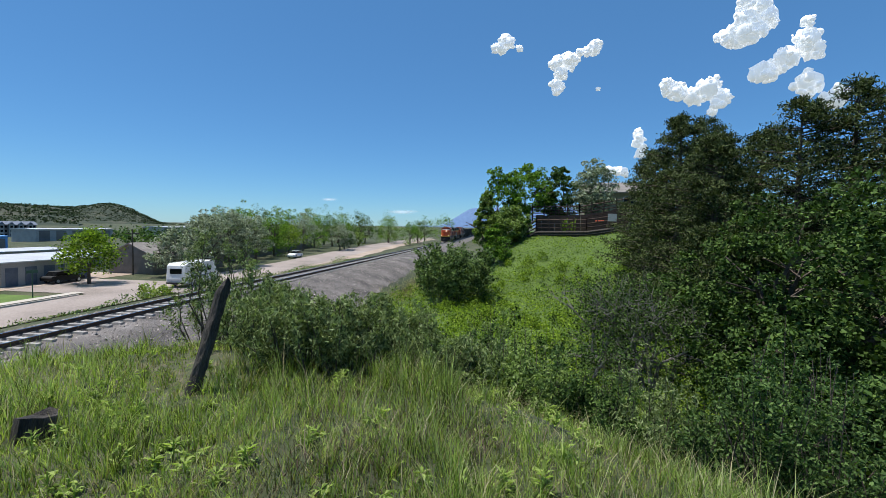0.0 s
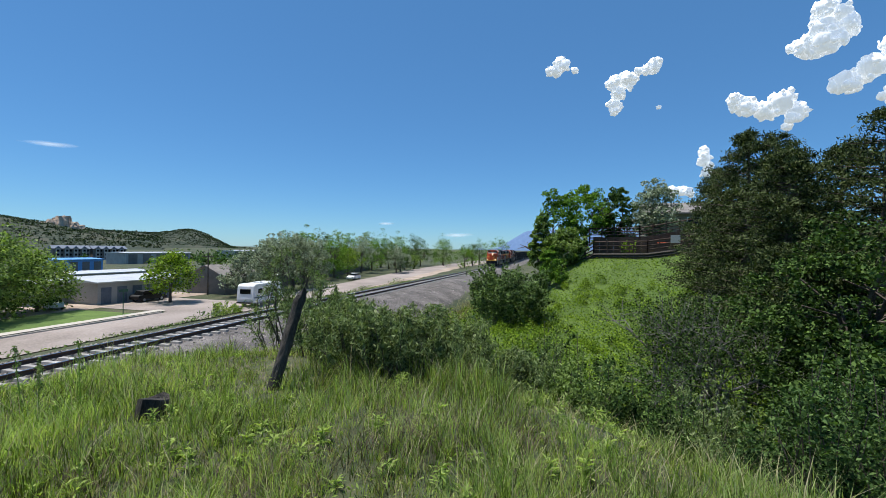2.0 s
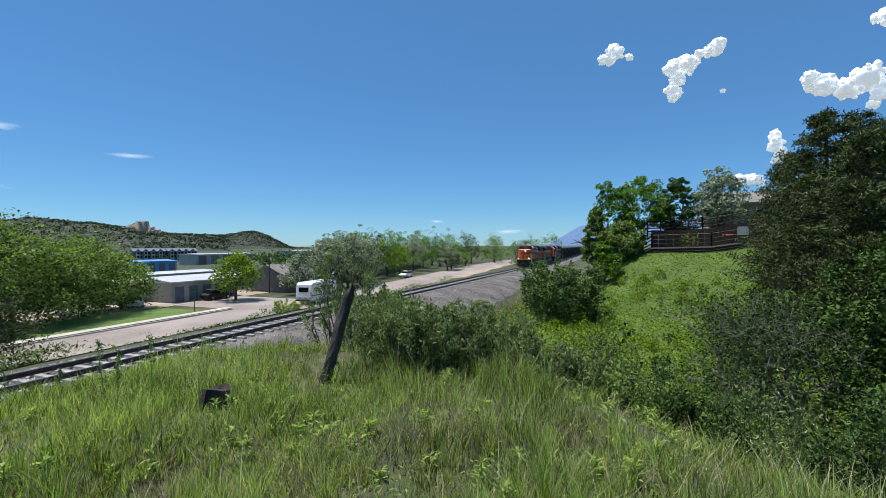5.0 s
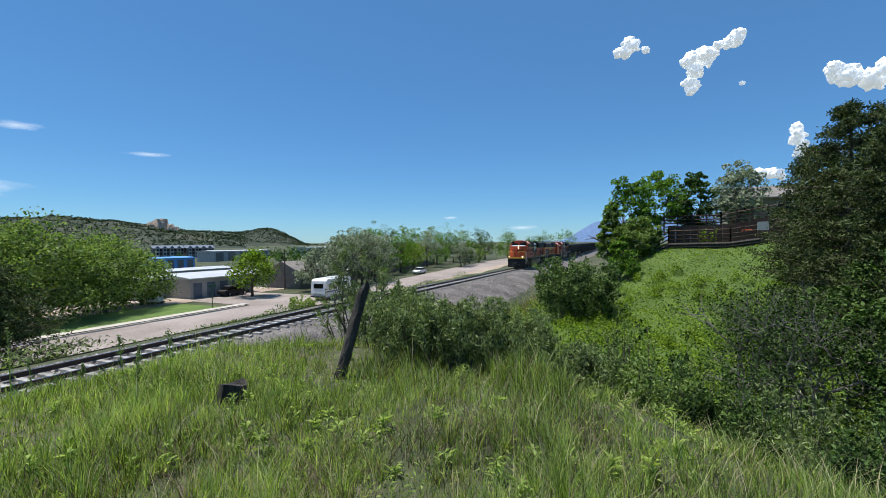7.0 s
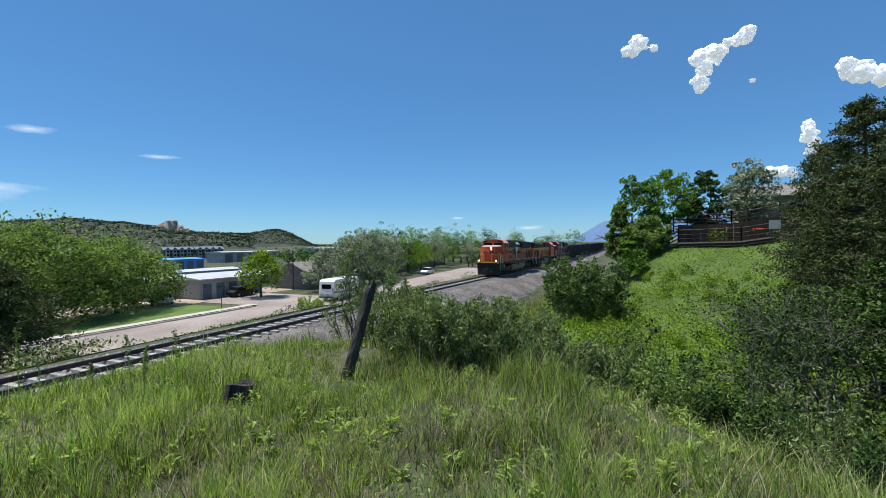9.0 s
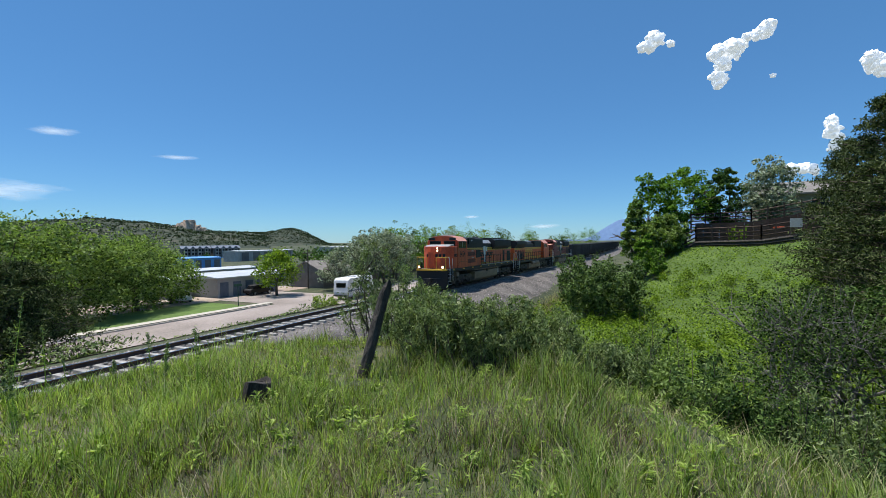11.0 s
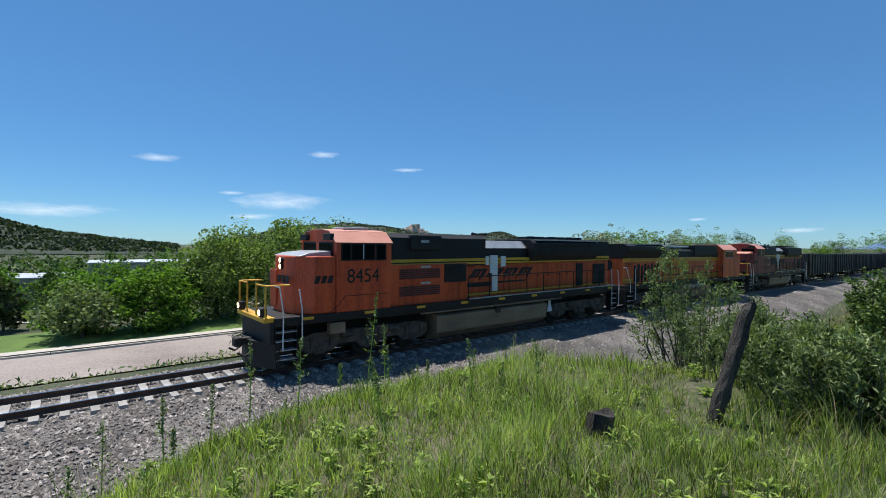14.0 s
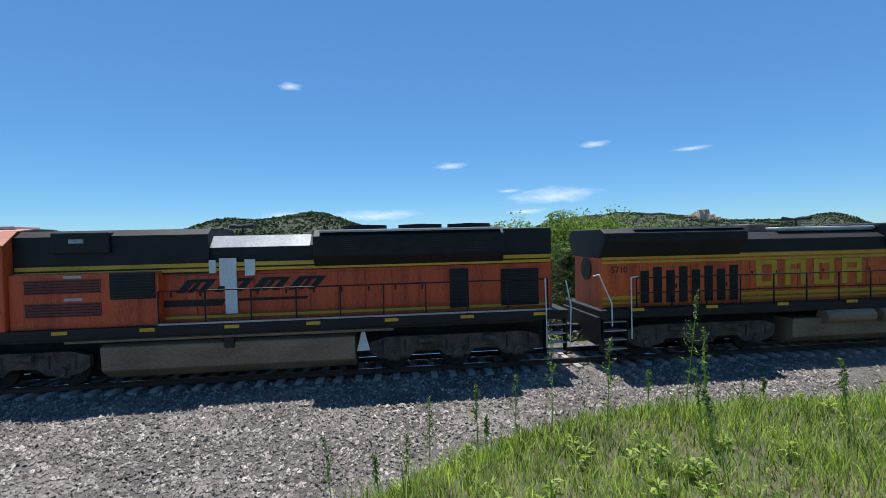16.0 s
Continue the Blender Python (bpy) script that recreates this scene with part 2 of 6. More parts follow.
def box(x0, x1, y0, y1, z0, z1, bevel=0.0, bm=None):
    bm = bm or bmesh.new()
    m = Matrix.Translation(((x0 + x1) / 2, (y0 + y1) / 2, (z0 + z1) / 2)) @ Matrix.Diagonal((abs(x1 - x0), abs(y1 - y0), abs(z1 - z0), 1))
    vs = bmesh.ops.create_cube(bm, size=1, matrix=m)["verts"]
    if bevel:
        es = list({e for v in vs for e in v.link_edges})
        bmesh.ops.bevel(bm, geom=es, offset=bevel, segments=2, affect="EDGES", profile=0.5)
    return bm


def rod(p, q, r, r2=None, seg=8, bm=None):
    bm = bm or bmesh.new()
    p, q = Vector(p), Vector(q)
    m = Matrix.Translation((p + q) / 2) @ (q - p).to_track_quat("Z", "Y").to_matrix().to_4x4()
    bmesh.ops.create_cone(bm, cap_ends=True, segments=seg, radius1=r, radius2=r if r2 is None else r2, depth=(q - p).length, matrix=m)
    return bm


def prism(profile, a, b, axis="y", bm=None, bevel=0.0):
    """Extrude a closed outline: axis y takes (x, z) points, axis x takes (y, z), axis z takes (x, y)."""
    bm = bm or bmesh.new()
    put = {"y": lambda p, c: (p[0], c, p[1]), "x": lambda p, c: (c, p[0], p[1]), "z": lambda p, c: (p[0], p[1], c)}[axis]
    lo, hi = [bm.verts.new(put(p, a)) for p in profile], [bm.verts.new(put(p, b)) for p in profile]
    k = len(profile)
    fs = [bm.faces.new(lo), bm.faces.new(hi[::-1])]
    fs += [bm.faces.new((lo[i], lo[(i + 1) % k], hi[(i + 1) % k], hi[i])) for i in range(k)]
    if bevel:
        es = list({e for f in fs for e in f.edges})
        bmesh.ops.bevel(bm, geom=es, offset=bevel, segments=2, affect="EDGES", profile=0.5)
    return bm


def thing(name, label, category, group="", at=None):
    ob = tagged(new(name), label, category, group)
    if at is not None:
        ob.matrix_world = at
    return ob


RNG = np.random.default_rng(7)


def leaf_quads(centres, size, up=0.3, aspect=0.5, rng=RNG):
    """One bent diamond leaf at each centre."""
    n = len(centres)
    # blades turn their faces to the light; up raises the tips
    face = rng.normal(size=(n, 3)) + (0, 0, 1.15 - 0.7 * up)
    a = np.cross(face, rng.normal(size=(n, 3)))
    a /= np.linalg.norm(a, axis=1)[:, None] + 1e-9
    a[:, 2] += 0.7 * up
    a /= np.linalg.norm(a, axis=1)[:, None] + 1e-9
    b = np.cross(face, a)
    b /= np.linalg.norm(b, axis=1)[:, None] + 1e-9
    c = np.cross(a, b)
    s = (size * rng.uniform(0.6, 1.4, n))[:, None]
    v = np.stack([centres - a * s * 0.5, centres + b * s * aspect * 0.5 + c * s * 0.1, centres + a * s * 0.5, centres - b * s * aspect * 0.5 + c * s * 0.1], 1)
    return v.reshape(-1, 3), np.arange(4 * n).reshape(-1, 4)


def smooth(a, b, x):
    t = np.clip((x - a) / (b - a), 0, 1)
    return t * t * (3 - 2 * t)


# ---- the lie of the land ----
def track_sd(x, y):
    return (x + 0.2 * (y - 18)) / 1.0198, ((y - 18) - 0.2 * x) / 1.0198


def grade(s):
    return -0.009 * np.clip(np.asarray(s, float) - 20, 0, 95)


def wavy(x, y, f, k):
    return np.sin(f * x + 1.3 * k) * np.cos(f * 0.83 * y + 2.1 * k) + 0.5 * np.sin(2.1 * f * y - f * x + k)


def height(x, y):
    x, y = np.asarray(x, float), np.asarray(y, float)
    s, d = track_sd(x, y)
    zt = grade(s) - 0.5
    town = -4.0 + 1.2 * smooth(60, 160, s) - 1.4 * smooth(42, 74, d) - 3.5 * smooth(90, 280, d)
    far_side = zt + (town - zt) * smooth(3.2, 13, d)
    along = (x - 0.8) * 0.6 + (y - 2.5) * 0.8
    perp = (x - 0.8) * 0.8 - (y - 2.5) * 0.6
    e = np.hypot(np.maximum(along, 0) / (4.5 + 1.4 * smooth(-2.0, 0.5, perp)), perp / np.where(perp < 0, 3.3, 4.8))
    knoll = 1 - smooth(0.72, 1.8, e)
    low = -1.25 - 1.1 * smooth(6, 16, x)
    low = low + 5.9 * smooth(32, 58, s) * smooth(-12, -22, d) + 4.0 * smooth(20, 50, x) * smooth(4, -18, y)
    near_side = low + (2.72 - low) * knoll
    near_side = near_side + 0.06 * wavy(x, y, 1.1, 1) + 0.03 * wavy(x, y, 2.7, 2)
    b = smooth(-8.5, -3.4, d)
    near_side = near_side * (1 - b) + (zt - 0.35) * b
    return np.where(d > 0, far_side, near_side)


def ground():
    ang = np.linspace(0, 2 * np.pi, 361)[:-1]
    rad = np.concatenate([[0.15], 0.4 * 1.047 ** np.arange(205)])
    rad = rad[rad < 4600]
    X = (rad[:, None] * np.sin(ang)).ravel()
    Y = 2 + (rad[:, None] * np.cos(ang)).ravel()
    v = np.stack([X, Y, height(X, Y)], 1)
    k = len(ang)
    i, j = np.meshgrid(np.arange(len(rad) - 1), np.arange(k), indexing="ij")
    f = np.stack([i * k + j, i * k + (j + 1) % k, (i + 1) * k + (j + 1) % k, (i + 1) * k + j], -1).reshape(-1, 4)
    f = np.concatenate([f, [[0, k // 4, k // 2, 3 * k // 4]]])
    o = from_arrays("ground", v, f, M["soil"], smooth=True)
    o.data.materials.append(M["meadow"])
    mid = v[f].mean(1)
    s, d = track_sd(mid[:, 0], mid[:, 1])
    o.data.polygons.foreach_set("material_index", ((s > 9) & (s < 90) & (d < -9)).astype(np.int32))
    return tagged(o, "grassy sloping ground with bare soil", kind="structure")


ground()
TRACK = Matrix.Translation((0, 18, 0)) @ Matrix.Rotation(math.atan(0.2), 4, "Z")


def tp(s, d, z=0.0):
    """A place by the track: metres along it, metres across it, height."""
    v = TRACK @ Vector((s, d, z))
    return v


# ---- railway ----
def strip(name, mat, s_list, section, label, lift=None):
    """A long sheet along the track; section gives (across, height) points."""
    verts = []
    for s in s_list:
        g = float(grade(s))
        for d, z in section:
            verts.append(tp(s, d, g + z))
    k = len(section)
    faces = [(i * k + j, i * k + j + 1, (i + 1) * k + j + 1, (i + 1) * k + j) for i in range(len(s_list) - 1) for j in range(k - 1)]
    return tagged(from_arrays(name, verts, faces, mat), label, kind="structure")


STATIONS = list(np.arange(-60, 330, 3.0))
BED = [(-3.4, -0.48), (-2.0, -0.27), (-0.8, -0.26), (0.8, -0.26), (2.0, -0.27), (3.0, -0.55), (4.2, -1.1)]
strip("ballast_bed", M["ballast"], [q for q in STATIONS if q <= 6], [(-10.5, -1.6), (-8.0, -1.0), (-5.5, -0.72)] + BED, "grey crushed granite ballast bed under the track")
strip("ballast_bed", M["ballast"], [q for q in STATIONS if q >= 6], [(-7.6, -2.3), (-6.6, -1.75), (-5.0, -0.95)] + BED, "grey crushed granite ballast bed on its bank")


def rail_bar(d, z0=-0.17):
    prof = [(-0.075, z0), (0.075, z0), (0.07, z0 + 0.02), (0.012, z0 + 0.04), (0.012, -0.04), (0.036, -0.03), (0.036, -0.006), (-0.036, -0.006), (-0.036, -0.03), (-0.012, -0.04), (-0.012, z0 + 0.04), (-0.07, z0 + 0.02)]
    k = len(prof)
    v = [tp(s, d + y, float(grade(s)) + z) for s in STATIONS for y, z in prof]
    f = [(i * k + j, i * k + (j + 1) % k, (i + 1) * k + (j + 1) % k, (i + 1) * k + j) for i in range(len(STATIONS) - 1) for j in range(k)]
    top = [(-0.034, -0.004), (0.034, -0.004)]
    tv = [tp(s, d + y, float(grade(s)) + z) for s in STATIONS for y, z in top]
    tf = [(2 * i, 2 * i + 1, 2 * i + 3, 2 * i + 2) for i in range(len(STATIONS) - 1)]
    r = from_arrays("rail", v, f, M["rail"])
    h = from_arrays("running_surface", tv, tf, M["railtop"], r)
    tagged(h, "polished bright strip on the rail head")
    return r


track = tagged(new("railway_track"), "single railway track of rusty rails on pale concrete ties", kind="structure")
for d_ in (-0.755, 0.755):
    rail_bar(d_).parent = track
tie_mesh = None
for i in range(-70, 230):
    s_ = i * 0.61
    if tie_mesh is None:
        b_ = prism([(-0.13, -0.33), (0.13, -0.33), (0.1, -0.17), (-0.1, -0.17)], -1.3, 1.3, "y")
        tie_mesh = part("tie", b_, M["concrete"], track)
        o_ = tie_mesh
    else:
        o_ = new("tie", tie_mesh.data)
        o_.parent = track
    o_.matrix_local = Matrix.Translation(tp(s_, 0.03 * math.sin(i * 1.7), float(grade(s_)))) @ Matrix.Rotation(math.atan(0.2) + 0.01 * math.sin(i * 2.3), 4, "Z")


def stones():
    """Loose stones on both shoulders of the ballast and between the ties."""
    n = 88000
    s = np.where(RNG.uniform(0, 1, n) < 0.72, RNG.uniform(-30, 10, n), RNG.uniform(10, 62, n))
    d = -1.2 - 8.6 * RNG.uniform(0, 1, n) ** 0.9
    z = np.interp(-d, [0, 2.0, 3.4, 5.5, 8.0, 10.5], [-0.26, -0.27, -0.48, -0.72, -1.0, -1.6]) + grade(s) - smooth(6, 8, s) * np.interp(-d, [3.4, 5.0, 6.6, 7.6, 9], [0, 0.3, 0.9, 1.35, 1.6])
    keep = np.where(s > 10, (RNG.uniform(0, 1, n) < 0.5) & (d > -7.4), True)
    s, d, z = s[keep], d[keep], z[keep]
    m = 26000
    s2 = np.where(RNG.uniform(0, 1, m) < 0.7, RNG.uniform(-32, 12, m), RNG.uniform(12, 50, m))
    d2 = RNG.uniform(-1.2, 3.6, m)
    on_tie = (np.abs((s2 / 0.61 + 0.5) % 1 - 0.5) * 0.61 < 0.15) & (np.abs(d2) < 1.32)
    s2, d2 = s2[~on_tie], d2[~on_tie]
    s, d = np.concatenate([s, s2]), np.concatenate([d, d2])
    z = np.concatenate([z, np.interp(d2, [-1.2, 2.0, 3.0, 4.2], [-0.26, -0.27, -0.55, -1.1]) + grade(s2)])
    n = len(s)
    base = np.array([(1, 0, 0), (0, 1, 0), (-1, 0, 0), (0, -1, 0), (0, 0, 1.05)], float)
    tri = np.array([(0, 1, 4), (1, 2, 4), (2, 3, 4), (3, 0, 4)])
    r = RNG.uniform(0.016, 0.058, n)
    P = base[None] * (r[:, None, None] * RNG.uniform(0.6, 1.3, (n, 5, 1))) + RNG.normal(size=(n, 5, 3)) * 0.36 * r[:, None, None]
    c, sn = math.cos(math.atan(0.2)), math.sin(math.atan(0.2))
    X, Y = c * s - sn * d, 18 + sn * s + c * d
    P += np.stack([X, Y, z + 0.01], 1)[:, None]
    f = (np.arange(n)[:, None, None] * 5 + tri[None]).reshape(-1, 3)
    return tagged(from_arrays("ballast_stones", P.reshape(-1, 3), f, M["stone"]), "loose angular grey and pinkish granite stones", "gravel", kind="stuff")


stones()


# ---- train ----
def text_mesh(body, size, mat, parent, m, name="number", squash=1.0, shear=0.0):
    cu = bpy.data.curves.new(name, "FONT")
    cu.body, cu.size, cu.extrude, cu.shear = body, size, 0.004, shear
    cu.align_x, cu.align_y = "CENTER", "CENTER"
    tmp = bpy.data.objects.new(name, cu)
    scene.collection.objects.link(tmp)
    bpy.context.view_layer.update()
    me = bpy.data.meshes.new_from_object(tmp.evaluated_get(bpy.context.evaluated_depsgraph_get()))
    bpy.data.objects.remove(tmp)
    me.materials.clear()
    me.materials.append(mat)
    ob = new(name, me)
    ob.parent = parent
    ob.matrix_local = m @ Matrix.Diagonal((squash, 1, 1, 1))
    return ob


NEAR = Matrix.Rotation(radians(90), 4, "X")           # lettering that faces the knoll


def slant(x0, x1, z0, z1, lean, y, bm=None):
    """A thin leaning bar on the near flank."""
    return prism([(x0, z0), (x1, z0), (x1 + lean, z1), (x0 + lean, z1)], y - 0.006, y + 0.02, "y", bm)


def handrail(parent, x0, x1, n, y=-1.5, z0=1.8, z1=2.82, mat="black"):
    b = rod((x0, y, z1), (x1, y, z1), 0.022, seg=6)
    part("handrail", b, M[mat], parent)
    for i in range(n):
        x = x0 + (x1 - x0) * i / (n - 1)
        part("handrail_post", rod((x, y, z0), (x, y, z1), 0.024, seg=6), M[mat], parent)


def steps(parent, x0, x1, y=-1.5):
    for sgn in (1, -1):
        yy = y * sgn
        for k in range(5):
            z = 0.4 + 0.3 * k
            part("step", box(x0, x1, yy - 0.0, yy + 0.3 * sgn, z, z + 0.03), M["silver"], parent)
        part("step_stringer", box(x0 - 0.03, x0, yy, yy + 0.3 * sgn, 0.3, 1.75), M["black"], parent)
        part("step_stringer", box(x1, x1 + 0.03, yy, yy + 0.3 * sgn, 0.3, 1.75), M["black"], parent)


def grab(parent, pts, mat="white", r=0.022):
    b = None
    for p, q in zip(pts, pts[1:]):
        b = rod(p, q, r, seg=6, bm=b)
    part("grab_rail", b, M[mat], parent, "white painted grab rail" if mat == "white" else "")


WHEELS = []


def truck(parent, axles, lead):
    lo, hi = min(axles) - 0.75, max(axles) + 0.75
    t = new("truck")
    t.parent = parent
    for y in (-1.12, 1.12):
        b = prism([(lo, 0.62), (lo + 0.3, 0.42), (axles[0] + 0.45, 0.4), (axles[0] + 0.7, 0.62), (axles[1] - 0.55, 0.62), (axles[1] - 0.4, 0.42), (axles[1] + 0.4, 0.42),
                   (axles[1] + 0.55, 0.62), (axles[2] - 0.7, 0.62), (axles[2] - 0.45, 0.4), (hi - 0.3, 0.42), (hi, 0.62), (hi, 0.95), (hi - 0.5, 1.1), (lo + 0.5, 1.1), (lo, 0.95)], y - 0.09, y + 0.09, "y")
        part("side_frame", b, M["gear"], t)
        for x in axles:
            part("axle_box", box(x - 0.2, x + 0.2, y - 0.13, y + 0.13, 0.33, 0.78, 0.04), M["gear"], t)
            part("bearing_cap", rod((x, y + math.copysign(0.22, y), 0.53), (x, y, 0.53), 0.15, seg=14), M["gear"], t)
            for dx in (-0.36, 0.36):
                part("spring", rod((x + dx, y, 0.6), (x + dx, y, 1.0), 0.1, seg=10), M["under"], t)
        part("brake_cylinder", rod((axles[0] + 0.8, y * 1.12, 0.95), (axles[0] + 1.25, y * 1.12, 0.95), 0.12, seg=10), M["gear"], t)
        part("brake_cylinder", rod((axles[1] + 0.8, y * 1.12, 0.95), (axles[1] + 1.25, y * 1.12, 0.95), 0.12, seg=10), M["gear"], t)
    for x in axles:
        b = rod((0, -0.8, 0), (0, -0.68, 0), 0.53, seg=28)
        b = rod((0, 0.68, 0), (0, 0.8, 0), 0.53, seg=28, bm=b)
        b = rod((0, -0.68, 0), (0, -0.64, 0), 0.56, seg=28, bm=b)
        b = rod((0, 0.64, 0), (0, 0.68, 0), 0.56, seg=28, bm=b)
        b = rod((0, -1.0, 0), (0, 1.0, 0), 0.09, seg=10, bm=b)
        for k in range(4):
            a = k * math.pi / 2
            b = rod((0.33 * math.cos(a), -0.83, 0.33 * math.sin(a)), (0.33 * math.cos(a), -0.79, 0.33 * math.sin(a)), 0.05, seg=6, bm=b)
        w = part("wheelset", b, M["under"], t)
        w.location = (x, 0, 0.53)
        if lead:
            WHEELS.append((w, x))
    return t


def flank_bits(parent, x0, x1, n, y=-1.56):
    for i in range(n):
        x = x0 + (x1 - x0) * i / (n - 1)
        for sgn in (1, -1):
            part("reflector", box(x, x + 0.42, y * sgn - 0.012, y * sgn + 0.012, 1.66, 1.76), M["yellow"], parent, "yellow reflective plate")


def coupler(parent, x, way):
    b = box(x, x + 0.55 * way, -0.12, 0.12, 0.78, 1.02, 0.03)
    box(x + 0.45 * way, x + 0.7 * way, -0.2, 0.2, 0.74, 1.06, 0.06, bm=b)
    part("coupler", b, M["under"], parent)
    for y in (-0.6, 0.6):
        b = None
        pts = [Vector((x + way * 0.1, y, 0.95)), Vector((x + way * 0.3, y, 0.6)), Vector((x + way * 0.5, y * 0.9, 0.5)), Vector((x + way * 0.7, y * 0.8, 0.62))]
        for p, q in zip(pts, pts[1:]):
            b = rod(p, q, 0.035, seg=6, bm=b)
        part("brake_hose", b, M["black"], parent)


def louvre(parent, x0, x1, z0, z1, y, n, mat="black", name="grille"):
    g = part(name, box(x0, x1, y - 0.01, y + 0.03, z0, z1), M[mat], parent, "dark recessed grille")
    for i in range(n):
        z = z0 + (z1 - z0) * (i + 0.5) / n
        part("slat", box(x0 + 0.03, x1 - 0.03, y - 0.03, y - 0.008, z - 0.012, z + 0.012), M["under"], g)


def doors(parent, x0, x1, n, z0, z1, y, mat):
    w = (x1 - x0) / n
    for i in range(n):
        d = part("hood_door", box(x0 + i * w + 0.02, x0 + (i + 1) * w - 0.02, y - 0.03, y + 0.01, z0, z1, 0.012), mat, parent)
        part("latch", box(x0 + i * w + 0.07, x0 + i * w + 0.12, y - 0.05, y - 0.02, z0 + 0.55, z0 + 0.7), M["black"], d)


def wide_cab_loco(paint, stamp, lead, label):
    """Six-axle freight engine with a wide nose, nose first; x runs back from its front plate."""
    L = 21.2
    o = thing("locomotive", label, "locomotive", "engines of the train")
    A = lambda name, b, mat, lab="": part(name, b, M[mat] if isinstance(mat, str) else mat, o, lab)
    A("underframe", box(0.05, L, -1.53, 1.53, 1.5, 1.8, 0.03), "black", "black underframe and walkway")
    A("walkway_edge", box(0.9, L - 0.7, -1.56, -1.53, 1.6, 1.8), "black")
    A("front_plate", box(-0.08, 0.05, -1.5, 1.5, 0.95, 1.66, 0.02), "black")
    A("plow", prism([(0.1, -1.5), (-0.35, -0.6), (-0.42, 0), (-0.35, 0.6), (0.1, 1.5), (0.25, 1.5), (0.0, 0), (0.25, -1.5)], 0.14, 0.98, "z"), "black", "black steel snow plow")
    A("anticlimber", box(-0.28, 0.1, -1.45, 1.45, 1.66, 1.82, 0.03), "yellow", "yellow front ledge")
    coupler(o, -0.1, -1)
    coupler(o, L, 1)
    # nose
    nose = bmesh.new()
    prism([(2.2, -1.52), (1.35, -1.52), (0.86, -0.95), (0.72, -0.5), (0.72, 0.5), (0.86, 0.95), (1.35, 1.52), (2.2, 1.52)], 1.8, 3.8, "z", nose, 0.05)
    for v in nose.verts:
        if v.co.z > 3.0 and v.co.x < 1.6:
            v.co.x += 0.12 * (v.co.z - 3.0)
    A("nose", nose, paint)
    A("nose_top", prism([(0.95, 3.79), (2.16, 3.79), (2.16, 3.98), (1.3, 3.9)], -1.2, 1.2, "y", bevel=0.03), "pale" if not lead else "silver", "grey weathered nose top panel")
    A("nose_door", box(0.68, 0.74, 0.15, 0.75, 1.95, 3.3, 0.02), paint)
    for z in (3.42, 3.64):
        h = A("headlight", rod((0.7, -0.18, z), (0.83, -0.18, z), 0.11, seg=16), "black")
        part("lens", rod((0.69, -0.18, z), (0.7, -0.18, z), 0.09, seg=16), M["lamp"] if lead else M["glass"], h, "lit warm headlight lens")
    for y in (-1.15, 1.15):
        h = A("ditch_light", box(-0.32, -0.1, y - 0.14, y + 0.14, 1.84, 2.12, 0.03), "black")
        part("lens", rod((-0.335, y, 1.98), (-0.32, y, 1.98), 0.1, seg=16), M["lamp"] if lead else M["glass"], h, "lit warm lamp lens")
    # slanted emblem bars on nose front and flank
    for y0 in (-0.95, -0.55, -0.2, 0.25, 0.65):
        b = box(0.695, 0.72, y0, y0 + 0.24, 2.85, 3.12)
        A("emblem", b, "black")
    for i, x in enumerate((1.38, 1.62, 1.86)):
        A("emblem", slant(x, x + 0.17, 2.86, 3.12, 0.08, -1.53), "black")
    # cab
    prof = [(-1.55, 1.8), (-1.55, 4.25), (-1.05, 4.66), (-0.4, 4.74), (0.4, 4.74), (1.05, 4.66), (1.55, 4.25), (1.55, 1.8)]
    A("cab", prism(prof, 2.2, 4.5, "x", bevel=0.03), paint)
    # sloped roof edges and top carry their sunlight as a paler colour
    for sgn in (-1, 1):
        A("cab_roof_panel", prism([(1.57 * sgn, 4.28), (1.06 * sgn, 4.69), (1.04 * sgn, 4.67), (1.55 * sgn, 4.26)], 2.15, 4.55, "x"), "pale", "salmon roof edge with sunlight in its colour")
    A("cab_roof", prism([(-1.05, 4.665), (-0.4, 4.745), (0.4, 4.745), (1.05, 4.665), (1.05, 4.7), (0.4, 4.78), (-0.4, 4.78), (-1.05, 4.7)], 2.15, 4.55, "x"), "pale", "salmon roof with sunlight in its colour")
    A("air_conditioner", box(3.0, 4.1, -0.5, 0.5, 4.77, 4.88, 0.04), "silver")
    for sgn in (-1, 1):
        y = 1.55 * sgn
        for x0, x1 in ((2.42, 2.72), (2.8, 3.72), (3.84, 4.2)):
            w = A("side_window", box(x0 - 0.05, x1 + 0.05, y - 0.02, y + 0.02, 3.63, 4.25), "black")
            part("pane", box(x0, x1, y - 0.028, y + 0.028, 3.67, 4.21), M["glass"], w, "dark glass")
            if x1 - x0 > 0.6:
                part("mullion", box((x0 + x1) / 2 - 0.025, (x0 + x1) / 2 + 0.025, y - 0.034, y + 0.034, 3.67, 4.21), M["silver"], w)
        b = slant(2.35, 4.35, 3.55, 3.6, 0, -1.56) if sgn < 0 else box(2.35, 4.35, 1.55, 1.57, 3.55, 3.6)
        A("belt_strip", b, paint)
    for y0, y1 in ((-1.3, -0.15), (0.15, 1.3)):
        w = A("windscreen", box(2.17, 2.22, y0, y1, 3.72, 4.3, 0.015), "black")
        part("pane", box(2.155, 2.17, y0 + 0.06, y1 - 0.06, 3.78, 4.24), M["glass"], w, "dark windscreen glass")
    A("number_board", box(2.05, 2.2, -1.35, -0.75, 4.36, 4.6, 0.02), "black")
    A("number_board", box(2.05, 2.2, 0.75, 1.35, 4.36, 4.6, 0.02), "black")
